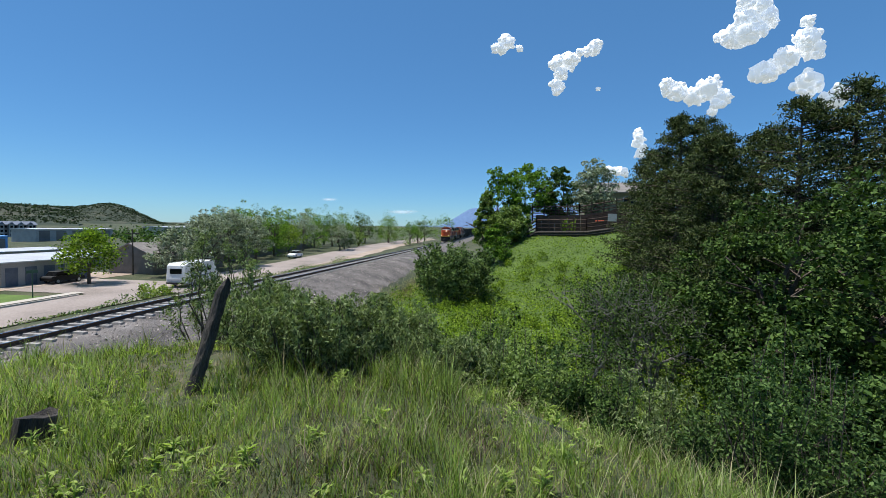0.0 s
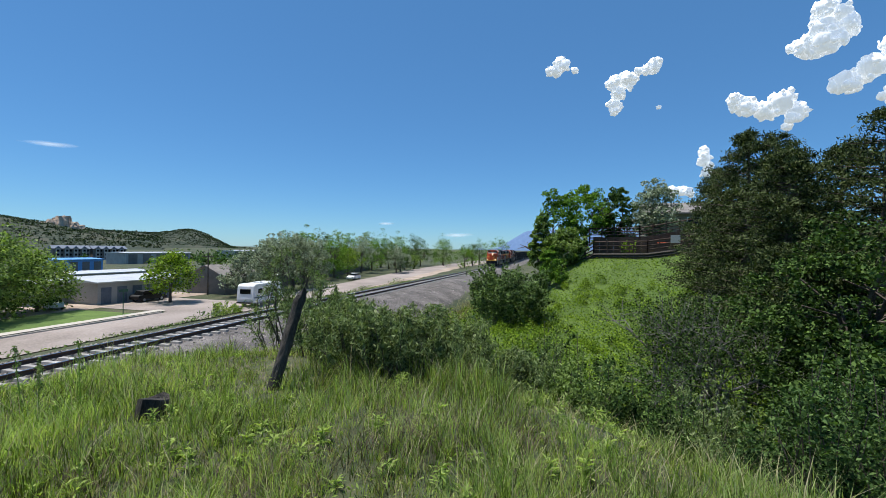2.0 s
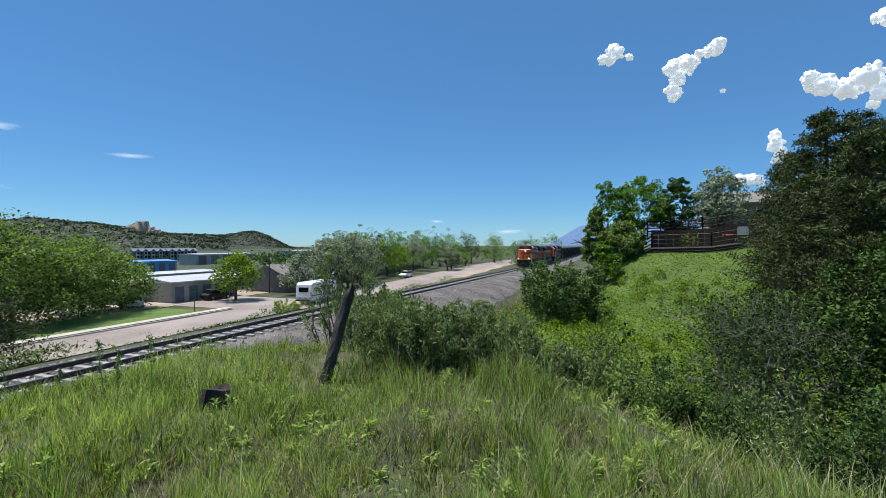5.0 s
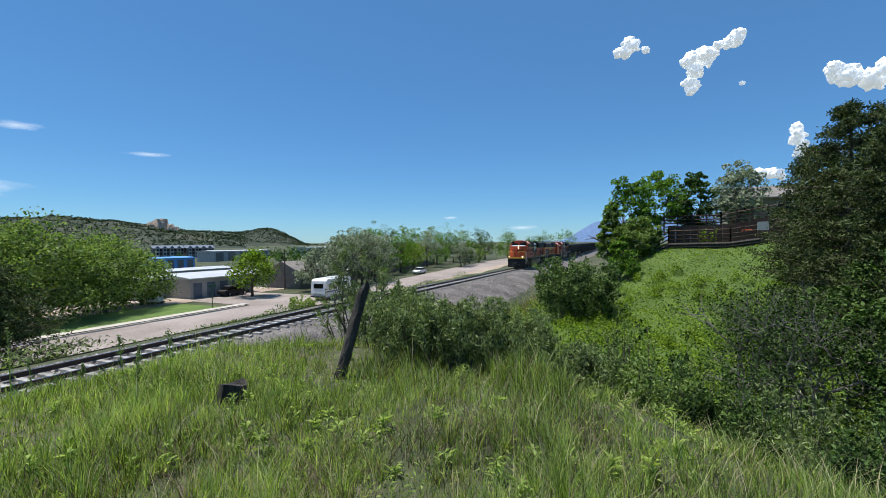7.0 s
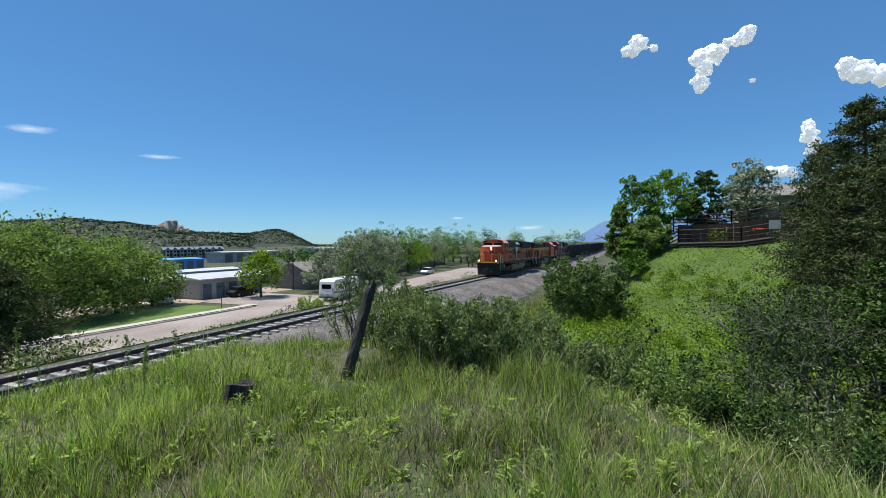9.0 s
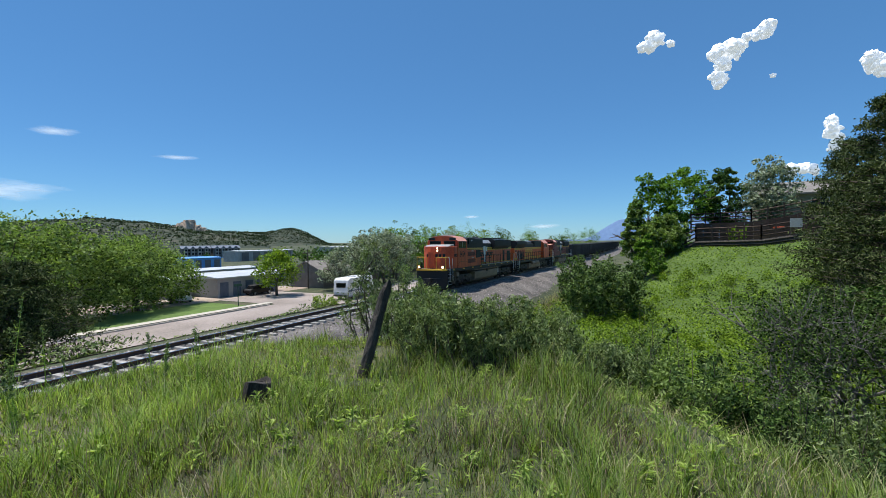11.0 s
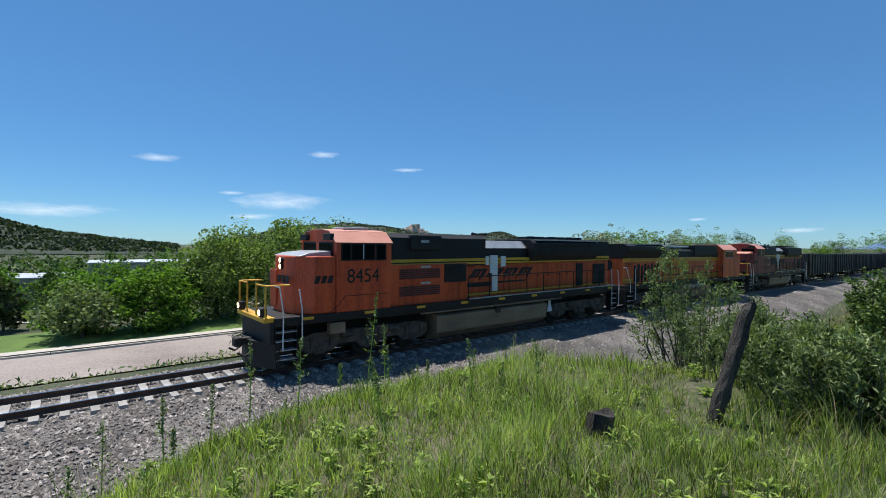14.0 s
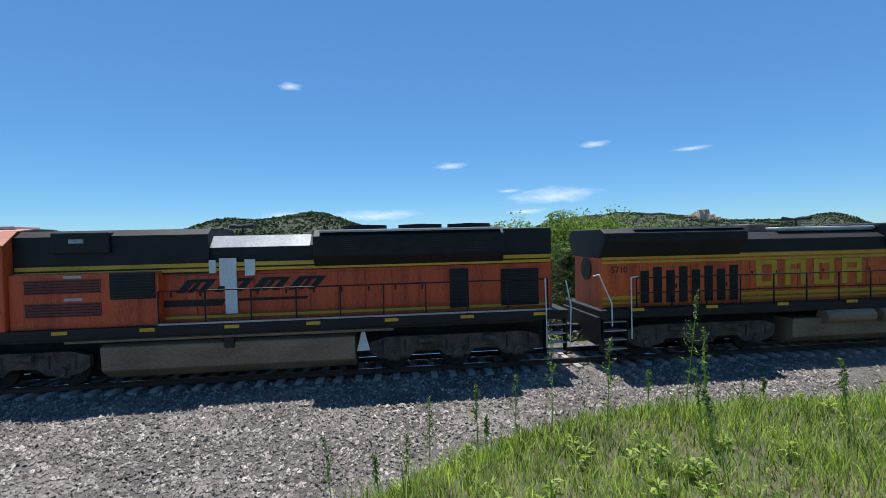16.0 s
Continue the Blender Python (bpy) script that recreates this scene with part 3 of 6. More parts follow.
    A("hatch_line", box(2.55, 4.42, -1.565, -1.545, 2.36, 2.38), "black")
    A("hatch_line", slant(2.0, 2.03, 1.85, 2.37, 0.55, -1.557), "black")
    if stamp:
        text_mesh(stamp, 0.72, M["black"], o, Matrix.Translation((3.28, -1.562, 3.05)) @ NEAR, squash=0.95)
        tagged(o.children[-1], "black road number")
    # cabinets behind the cab
    A("equipment_cabinet", box(4.52, 8.6, -1.42, 1.42, 1.8, 3.42, 0.03), paint)
    A("upper_hood", prism([(-1.18, 3.3), (-1.18, 4.5), (-0.9, 4.68), (0.9, 4.68), (1.18, 4.5), (1.18, 3.3)], 4.5, 9.95, "x"), "black", "sooty black upper hood")
    A("upper_box", box(5.6, 7.2, -1.3, 1.3, 4.0, 4.62, 0.04), "black")
    A("maker_plate", box(6.1, 6.5, -1.32, -1.295, 4.3, 4.42), "silver")
    for z0 in (2.16, 2.84):
        louvre(o, 4.95, 7.0, z0, z0 + 0.4, -1.43, 5, "maroon")
    louvre(o, 7.25, 8.5, 2.62, 3.4, -1.435, 9)
    A("notice_plate", box(6.0, 6.5, -1.44, -1.42, 3.28, 3.36), "silver")
    A("notice_plate", box(6.0, 6.5, -1.44, -1.42, 2.62, 2.7), "silver")
    # engine hood
    A("engine_hood", box(8.55, 20.75, -1.1, 1.1, 1.8, 3.34, 0.03), paint)
    for k, (z0, z1) in enumerate(((3.36, 3.45), (3.5, 3.62))):
        A("stripe", box(4.55, 20.72, -1.2, 1.2, z0, z1), "yellow", "yellow stripe along the hood")
    A("stripe", box(8.6, 20.72, -1.115, 1.115, 1.92, 2.0), "yellow", "yellow stripe along the hood")
    A("hood_top", prism([(-1.08, 3.32), (-1.08, 4.1), (-0.75, 4.42), (0.75, 4.42), (1.08, 4.1), (1.08, 3.32)], 9.9, 20.75, "x"), "black", "sooty black hood top")
    A("hood_hatch", prism([(-1.1, 4.08), (-0.76, 4.44), (0.76, 4.44), (1.1, 4.08), (0.7, 4.34), (-0.7, 4.34)], 9.95, 12.95, "x"), "silver", "grey metal hatch on the hood")
    rad = prism([(-1.2, 3.42), (-1.5, 3.75), (-1.5, 4.35), (-1.2, 4.56), (1.2, 4.56), (1.5, 4.35), (1.5, 3.75), (1.2, 3.42)], 13.1, 19.1, "x", bevel=0.03)
    A("radiator", rad, "black", "flared black radiator housing")
    A("radiator_ledge", box(13.3, 19.0, -1.52, -1.2, 4.47, 4.52), "silver")
    for x in (14.6, 16.5, 18.2):
        f = A("fan", rod((x, 0, 4.55), (x, 0, 4.7), 0.75, seg=28), "black")
        part("fan_hub", rod((x, 0, 4.7), (x, 0, 4.73), 0.2, seg=12), M["under"], f)
    louvre(o, 13.4, 18.8, 3.8, 4.3, -1.5, 8)
    A("rear_block", box(19.1, 20.78, -1.14, 1.14, 3.62, 4.5, 0.04), "black")
    doors(o, 8.7, 17.2, 10, 2.05, 3.24, -1.1, paint)
    louvre(o, 17.35, 17.97, 1.95, 3.22, -1.13, 10)
    louvre(o, 19.05, 20.32, 1.96, 3.16, -1.13, 14)
    A("hood_end_panel", box(20.75, 20.8, -1.05, 1.05, 1.82, 4.3, 0.02), paint)
    # slanted emblem on the hood, partly painted over in white
    for i in range(4):
        x = 8.95 + 1.1 * i
        for dx, w in ((0, 0.26), (0.34, 0.14), (0.62, 0.22)):
            A("emblem", slant(x + dx, x + dx + w, 2.72, 3.12, 0.35, -1.15), "black", "slanted black emblem bar")
        A("emblem", slant(x + 0.3, x + 0.98, 3.04, 3.12, 0.07, -1.156), "black", "slanted black emblem bar")
    A("emblem", slant(8.5, 12.8, 2.42, 2.5, 0.1, -1.15), "black", "long black emblem bar")
    A("emblem", slant(8.5, 10.3, 2.3, 2.44, 0.05, -1.153), "black", "long black emblem bar")
    for x, w, z0, z1 in ((9.95, 0.2, 3.3, 3.7), (10.25, 0.5, 2.9, 3.75), (10.4, 0.35, 2.05, 2.9), (11.0, 0.3, 3.2, 3.7)):
        A("paint_patch", box(x, x + w, -1.21, -1.155, z0, z1), "white", "patch of white overpaint")
    handrail(o, 8.6, 20.5, 10)
    A("walk_rail", box(8.6, 20.6, -1.57, -1.5, 1.82, 1.87), "silver")
    flank_bits(o, 0.95, 20.0, 9)
    steps(o, 0.1, 0.8)
    steps(o, 20.45, 21.1)
    grab(o, [(0.05, -1.52, 2.85), (0.2, -1.56, 2.8), (0.32, -1.58, 1.9), (0.3, -1.58, 0.75)])
    grab(o, [(0.85, -1.56, 2.7), (0.95, -1.58, 2.0), (0.95, -1.58, 0.8)])
    grab(o, [(20.4, -1.56, 2.85), (20.42, -1.58, 1.9), (20.42, -1.58, 0.6)])
    grab(o, [(21.1, -1.56, 2.75), (21.25, -1.58, 1.9), (21.2, -1.58, 0.6)])
    for y in (-1.4, 1.4):
        grab(o, [(-0.2, y, 1.8), (-0.2, y, 2.85), (-0.2, y * 0.35, 2.85), (-0.2, y * 0.35, 1.8)], "yellow", 0.03)
        grab(o, [(-0.2, y, 2.85), (0.6, y, 2.85)], "yellow", 0.03)
    # underside
    A("fuel_tank", prism([(-1.0, 0.2), (-1.38, 0.5), (-1.42, 1.2), (-1.2, 1.3), (1.2, 1.3), (1.42, 1.2), (1.38, 0.5), (1.0, 0.2)], 6.9, 14.3, "x", bevel=0.03), "tank", "dusty brown fuel tank")
    # added dark block: stands in for shaded ground and gear seen through the trucks
    A("centre_sill", box(0.4, 20.8, -0.6, 0.6, 0.35, 1.5), "under")
    A("pipe_run", rod((6.0, -1.45, 1.42), (15.5, -1.45, 1.4), 0.05, seg=8), "tank")
    A("pipe_run", rod((4.0, -1.48, 1.47), (20.0, -1.48, 1.47), 0.03, seg=8), "under")
    A("sand_box", box(2.0, 2.6, -1.5, -1.2, 1.05, 1.45, 0.03), "tank")
    A("tank_cap", box(10.4, 10.7, -1.48, -1.38, 1.05, 1.35, 0.02), "under")
    A("mud_flap", prism([(14.35, 0.75), (14.75, 0.75), (14.6, 1.35), (14.5, 1.35)], -1.4, -1.36, "y"), "white")
    truck(o, (1.75, 3.75, 5.75), lead)
    truck(o, (15.5, 17.55, 19.55), lead)
    # horn
    h = A("horn", rod((10.6, 0, 4.4), (10.6, 0, 4.72), 0.04, seg=8), "black")
    for dy, dx in ((-0.15, 0.4), (0, -0.4), (0.15, 0.4)):
        part("bell", rod((10.6 - dx * 0.3, dy, 4.74), (10.6 + dx, dy, 4.76), 0.03, 0.09, seg=10), M["black"], h)
    return o


def long_hood_loco(paint, stamp, label):
    """Six-axle freight engine running long hood first; x runs back from its leading plate."""
    L = 22.0
    o = thing("locomotive", label, "locomotive", "engines of the train")
    A = lambda name, b, mat, lab="": part(name, b, M[mat] if isinstance(mat, str) else mat, o, lab)
    A("underframe", box(-0.1, L, -1.53, 1.53, 1.42, 1.72, 0.03), "black", "black underframe and walkway")
    A("end_plate", box(-0.2, -0.05, -1.5, 1.5, 0.7, 1.5, 0.02), "black")
    coupler(o, -0.2, -1)
    coupler(o, L, 1)
    A("engine_hood", box(0.15, 16.3, -1.1, 1.1, 1.72, 3.5, 0.03), paint)
    A("hood_top", prism([(-1.1, 3.5), (-1.1, 3.95), (-0.7, 4.2), (0.7, 4.2), (1.1, 3.95), (1.1, 3.5)], 0.15, 16.3, "x"), "black", "sooty black hood top")
    A("radiator_wing", prism([(-1.1, 3.42), (-1.5, 3.95), (-1.5, 4.25), (-1.2, 4.4), (1.2, 4.4), (1.5, 4.25), (1.5, 3.95), (1.1, 3.42)], 0.1, 5.25, "x", bevel=0.03), "black", "black overhanging radiator wings")
    A("radiator_lid", box(1.2, 5.2, -1.42, 1.42, 4.36, 4.42), "silver")
    for z0, z1 in ((3.22, 3.3), (3.36, 3.47)):
        A("stripe", box(0.2, 16.3, -1.11, 1.11, z0, z1), "yellow", "yellow stripe along the hood")
    for z0, z1 in ((1.84, 1.92), (1.99, 2.1)):
        A("stripe", box(0.2, 16.3, -1.11, 1.11, z0, z1), "yellow", "yellow stripe along the hood")
    doors(o, 1.5, 5.25, 6, 1.78, 3.12, -1.1, paint)
    for i in range(8):
        x = 1.55 + i * 0.47
        louvre(o, x, x + 0.3, 1.85, 2.95 + 0.12 * (i % 2), -1.14, 5)
    doors(o, 5.6, 15.8, 11, 2.14, 3.18, -1.1, paint)
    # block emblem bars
    for i in range(4):
        x = 5.85 + 1.12 * i
        for q in ((x, x + 0.2, 2.3, 3.2), (x + 0.6, x + 0.8, 2.3, 3.2), (x + 0.15, x + 0.65, 3.05, 3.2), (x + 0.15, x + 0.65, 2.3 + 0.4 * (i % 2), 2.45 + 0.4 * (i % 2))):
            A("emblem", box(q[0], q[1], -1.15, -1.132, q[2], q[3]), "yellow", "yellow block emblem bar")
    A("exhaust", box(6.2, 6.9, -0.4, 0.4, 4.18, 4.5, 0.04), "tank")
    A("silencer_roof", box(7.0, 11.0, -0.8, 0.8, 4.2, 4.36, 0.06), "silver")
    A("blower_housing", box(11.0, 15.6, -1.25, 1.25, 3.6, 4.45, 0.06), "black")
    prof = [(-1.52, 1.72), (-1.52, 4.1), (-1.0, 4.55), (1.0, 4.55), (1.52, 4.1), (1.52, 1.72)]
    A("cab", prism(prof, 16.3, 19.6, "x", bevel=0.03), paint)
    # paler than the cab because sunlight is painted into the roof colour
    A("cab_roof", prism([(-1.55, 4.1), (-1.0, 4.58), (1.0, 4.58), (1.55, 4.1), (1.0, 4.54), (-1.0, 4.54)], 16.25, 19.65, "x"), "pale", "orange roof with sunlight in its colour")
    for x0, x1 in ((16.8, 17.6), (17.8, 18.6)):
        w = A("side_window", box(x0, x1, -1.54, 1.54, 3.4, 4.0), "silver")
        part("pane", box(x0 + 0.05, x1 - 0.05, -1.55, 1.55, 3.45, 3.95), M["glass"], w, "dark glass")
    A("nose", prism([(19.6, -1.5), (20.5, -1.5), (21.2, -0.7), (21.2, 0.7), (20.5, 1.5), (19.6, 1.5)], 1.72, 3.6, "z", bevel=0.05), paint)
    if stamp:
        text_mesh(stamp, 0.3, M["black"], o, Matrix.Translation((0.8, -1.113, 3.0)) @ NEAR)
        tagged(o.children[-1], "small black road number")
    A("end_emblem", rod((0.14, 0, 3.0), (0.1, 0, 3.0), 0.4, seg=24), "black")
    handrail(o, 1.2, 16.2, 13, z0=1.72, z1=2.75)
    handrail(o, 1.2, 16.2, 13, z0=1.72, z1=2.25)
    flank_bits(o, 1.0, 19.5, 8)
    steps(o, 0.05, 0.85)
    steps(o, 21.1, 21.8)
    grab(o, [(-0.25, -1.4, 2.85), (-0.1, -1.5, 2.9), (0.3, -1.56, 1.95), (0.3, -1.58, 1.2)])
    grab(o, [(1.25, -1.5, 2.8), (0.98, -1.56, 2.78), (0.98, -1.58, 0.75)])
    A("fuel_tank", prism([(-1.0, 0.22), (-1.4, 0.5), (-1.42, 1.15), (1.42, 1.15), (1.4, 0.5), (1.0, 0.22)], 7.0, 14.0, "x", bevel=0.03), "tank", "dusty fuel tank")
    # same added block, darkening the gaps where shade and gear would show
    A("centre_sill", box(0.2, 21.6, -0.6, 0.6, 0.35, 1.42), "under")
    for x in (8.1, 10.3):
        A("air_tank", rod((x, -1.45, 1.2), (x + 1.9, -1.45, 1.2), 0.24, seg=16), "tank")
    truck(o, (1.7, 3.72, 5.75), False)
    truck(o, (15.6, 17.6, 19.6), False)
    h = A("horn", rod((8.5, 0, 4.3), (8.5, 0, 4.65), 0.04, seg=8), "black")
    for dy, dx in ((-0.15, 0.4), (0.15, -0.4)):
        part("bell", rod((8.5 - dx * 0.3, dy, 4.66), (8.5 + dx, dy, 4.68), 0.03, 0.09, seg=10), M["black"], h)
    return o


def gondola():
    o = thing("coal_gondola", "dull dark grey steel coal gondola car heaped with coal", "freight car", "coal cars of the train")
    L = 15.6
    part("body", prism([(-1.5, 1.05), (-1.55, 3.75), (-1.45, 3.75), (-1.4, 1.2), (1.4, 1.2), (1.45, 3.75), (1.55, 3.75), (1.5, 1.05)], 0.4, L, "x"), M["gondola"], o)
    for x in (0.4, L - 0.08):
        part("end_wall", box(x, x + 0.08, -1.5, 1.5, 1.1, 3.75), M["gondola"], o)
    for i in range(11):
        x = 0.45 + i * (L - 0.95) / 10
        part("rib", box(x, x + 0.12, -1.63, 1.63, 1.1, 3.7), M["gondola"], o)
    part("top_chord", box(0.35, L + 0.05, -1.65, -1.45, 3.68, 3.82), M["gondola"], o)
    part("top_chord", box(0.35, L + 0.05, 1.45, 1.65, 3.68, 3.82), M["gondola"], o)
    part("coal_load", prism([(-1.4, 3.3), (-0.6, 3.75), (0.4, 3.82), (1.4, 3.3)], 0.6, L - 0.2, "x"), M["coal"], o, "heap of black coal")
    for c in (2.4, L - 2.0):
        for x in (c - 0.9, c + 0.9):
            b = rod((x, -0.8, 0.46), (x, -0.68, 0.46), 0.46, seg=20)
            rod((x, 0.68, 0.46), (x, 0.8, 0.46), 0.46, seg=20, bm=b)
            rod((x, -1, 0.46), (x, 1, 0.46), 0.08, seg=8, bm=b)
            part("wheelset", b, M["under"], o)
        for y in (-1.0, 1.0):
            part("side_frame", prism([(c - 1.2, 0.4), (c - 0.5, 0.35), (c + 0.5, 0.35), (c + 1.2, 0.4), (c + 1.1, 0.65), (c + 0.4, 0.85), (c - 0.4, 0.85), (c - 1.1, 0.65)], y - 0.1, y + 0.1, "y"), M["under"], o)
    return o


lead_engine = wide_cab_loco(M["orange"], "8454", True, "orange and black freight locomotive with lit headlights")
second_engine = long_hood_loco(M["amber"], "5710", "faded orange locomotive with yellow stripes, long hood first")
third_engine = wide_cab_loco(M["maroon"], "", False, "dirty dark red freight locomotive behind the orange ones")
first_car = gondola()
CARS = [first_car] + [copy_thing(first_car, Matrix()) for _ in range(9)]
UNITS = [(lead_engine, 0.0, 21.2), (second_engine, 22.35, 22.0), (third_engine, 45.4, 21.2)] + [(c, 67.6 + 16.1 * i, 15.6) for i, c in enumerate(CARS)]
SPEED = 10.35


def front_at(t):
    return -3.7 + SPEED * (14.5 - t)


def motions():
    times = [0.5 * i for i in range(33)]
    for ob, back, length in UNITS:
        rows = []
        for t in times:
            s = front_at(t) + back
            z0, z1 = float(grade(s)), float(grade(s + length))
            m = Matrix.Translation(tp(s, 0, z0)) @ Matrix.Rotation(math.atan(0.2), 4, "Z") @ Matrix.Rotation(-math.atan2(z1 - z0, length), 4, "Y")
            rows.append((t, m))
        walk(ob, rows)
    step = 1 / 15
    for w, x in WHEELS:
        rows = []
        for k in range(int(16 / step) + 1):
            turn = -SPEED * k * step / 0.53
            rows.append((k * step, Matrix.Translation((x, 0, 0.53)) @ Matrix.Rotation(turn, 4, "Y")))
        walk(w, rows)

# ---- plants ----
def wood_limbs(b, p, way, length, r, depth, tips, rng, spread=0.6):
    """A limb that forks; tips collects the ends."""
    q = p + way * length
    rod(p, q, r, r * 0.65, seg=6 if depth > 1 else 4, bm=b)
    tips.append(q)
    if depth == 0:
        return
    for _ in range(3 if depth > 1 else 2):
        w = (way + Vector(rng.normal(size=3)) * spread + Vector((0, 0, 0.12))).normalized()
        wood_limbs(b, p + way * length * rng.uniform(0.55, 1.0), w, length * rng.uniform(0.6, 0.85), r * 0.55, depth - 1, tips, rng, spread)


def broad_tree(name, x, y, h, w, mat, label, leaf=0.22, count=2600, trunk=0.25, seed=1, group="", clumps=26, z=None, category="tree", ragged=0.3, low=0.22, fill=1.0):
    """A trunk with limbs and a crown of leaf clumps with gaps between them."""
    rng = np.random.default_rng(seed)
    z = float(height(x, y)) if z is None else z
    o = thing(name, label, category, group, Matrix.Translation((x, y, z - 0.05)))
    b, tips = bmesh.new(), []
    wood_limbs(b, Vector((0, 0, 0)), Vector((rng.normal() * 0.06, rng.normal() * 0.06, 1)).normalized(), h * 0.34, trunk * h / 8, 3, tips, rng)
    part("trunk", b, M["bark"], o)
    # clumps spread through an egg-shaped crown with an uneven outline
    u = rng.normal(size=(clumps, 3))
    u /= np.linalg.norm(u, axis=1)[:, None]
    rr = rng.uniform(0.35, 1.0, clumps)[:, None] ** 0.6 * (1 + ragged * rng.normal(size=(clumps, 1)) * 0.5)
    cz = h * (low + 1) / 2
    c = u * rr * np.array([w / 2, w / 2, h * (1 - low) / 2]) + np.array([0, 0, cz])
    c[:, :2] *= (1.15 - 0.5 * np.clip((c[:, 2:] - cz) / (h * 0.5), -0.3, 1))
    c[:, 2] = np.maximum(c[:, 2], h * low * 0.6)
    size = fill * w * rng.uniform(0.1, 0.24, clumps) * (1 if clumps > 12 else 1.4)
    k = rng.integers(0, clumps, count)
    p = rng.normal(size=(count, 3))
    p *= (rng.uniform(0.3, 1.0, count) ** 0.4 / (np.linalg.norm(p, axis=1) + 1e-9))[:, None]
    p = c[k] + p * size[k][:, None] * np.array([1.15, 1.15, 0.8])
    v, f = leaf_quads(p, leaf, 0.2, 0.6, rng)
    from_arrays("crown", v, f, mat, o)
    return o


def pine(x, y, h, w, seed, label="dark ponderosa pine with tufted boughs", low=0.05, count=27000, group="pines on the bank"):
    rng = np.random.default_rng(seed)
    z = float(height(x, y))
    o = thing("pine_tree", label, "tree", group, Matrix.Translation((x, y, z - 0.05)))
    b = rod((0, 0, 0), (0.1, 0, h * 0.97), 0.028 * h, 0.02, seg=8)
    n, tufts = 190, []
    for i in range(n):
        f = (i + rng.uniform(0, 1)) / n
        zz = h * (low + (0.98 - low) * f)
        a = rng.uniform(0, 2 * math.pi)
        r = w / 2 * (1 - f) ** 0.55 * rng.uniform(0.55, 1.1) * (0.75 + 0.6 * min(f * 3, 0.5)) + 0.25
        tip = Vector((r * math.cos(a), r * math.sin(a), zz + r * 0.16))
        rod((0, 0, zz), tip, 0.045, 0.015, seg=4, bm=b)
        # boughs carry flat sprays of tufts, thickest at the tip
        for t in np.linspace(0.45, 1.05, 5):
            for _ in range(2):
                side = rng.normal() * 0.28 * r * (0.4 + t * 0.4) / 2
                tufts.append((tip.x * t - math.sin(a) * side, tip.y * t + math.cos(a) * side, zz + (tip.z - zz) * t + 0.1 + rng.normal() * 0.1))
    part("trunk", b, M["bark"], o)
    tufts = np.array(tufts)
    per = max(count // len(tufts), 8)
    p = np.repeat(tufts, per, 0) + rng.normal(size=(len(tufts) * per, 3)) * (0.17, 0.17, 0.1)
    d = rng.normal(size=p.shape) + (0, 0, 0.35)
    d /= np.linalg.norm(d, axis=1)[:, None]
    ln = rng.uniform(0.1, 0.24, len(p))[:, None]
    side = np.cross(d, rng.normal(size=p.shape) + (0, 0, 0.6))
    side /= np.linalg.norm(side, axis=1)[:, None] + 1e-9
    wd = 0.034
    v = np.stack([p - side * wd, p + side * wd, p + d * ln + side * wd * 0.5, p + d * ln - side * wd * 0.5], 1).reshape(-1, 3)
    from_arrays("foliage", v, np.arange(len(v)).reshape(-1, 4), M["pine"], o)
    return o


def shrub(x, y, h, w, mat, label, leaf=0.055, stems=26, per=170, seed=1, name="shrub", group="shrubs in the gully", z=None, stem_mat="bark", up=0.9, aspect=0.42):
    """Many upright stems from the ground with leaves set along them."""
    rng = np.random.default_rng(seed)
    z = float(height(x, y)) if z is None else z
    o = thing(name, label, "shrub", group, Matrix.Translation((x, y, z - 0.05)))
    b, pts = bmesh.new(), []
    for i in range(stems):
        a, r = rng.uniform(0, 2 * math.pi), w / 2 * math.sqrt(rng.uniform(0, 1))
        hh = h * rng.uniform(0.55, 1.12) * (1 - 0.25 * (2 * r / w) ** 2)
        p0 = Vector((r * 0.6 * math.cos(a), r * 0.6 * math.sin(a), 0))
        p1 = Vector((r * math.cos(a) + rng.normal() * 0.08, r * math.sin(a) + rng.normal() * 0.08, hh))
        mid = (p0 + p1) / 2 + Vector(rng.normal(size=3)) * 0.06 * h
        rod(p0, mid, 0.011, 0.008, seg=4, bm=b)
        rod(mid, p1, 0.008, 0.003, seg=4, bm=b)
        # leaves sit on short side sprigs, with gaps between them
        ns = 9
        t = rng.uniform(0.12, 1.0, ns) ** 0.7
        root = np.where(t[:, None] < 0.5, np.array(p0) + (np.array(mid) - np.array(p0)) * 2 * t[:, None], np.array(mid) + (np.array(p1) - np.array(mid)) * (2 * t[:, None] - 1))
        way = rng.normal(size=(ns, 3)) * (0.6, 0.6, 0.3) + (0.3 * math.cos(a), 0.3 * math.sin(a), 1.0)
        way /= np.linalg.norm(way, axis=1)[:, None]
        long = (0.09 + 0.11 * w) * (1.35 - 0.7 * t) * rng.uniform(0.6, 1.3, ns)
        k = rng.integers(0, ns, per)
        u = rng.uniform(0, 1, per) ** 0.7
        pts.append(root[k] + way[k] * (long[k] * u)[:, None] + rng.normal(size=(per, 3)) * (0.014 + 0.014 * w) * np.array([1, 1, 0.8]))
    part("branchwork", b, M[stem_mat], o)
    p = np.concatenate(pts)
    p[:, 2] = np.maximum(p[:, 2], 0.03)
    v, f = leaf_quads(p, leaf, up, aspect, rng)
    from_arrays("foliage", v, f, mat, o)
    return o


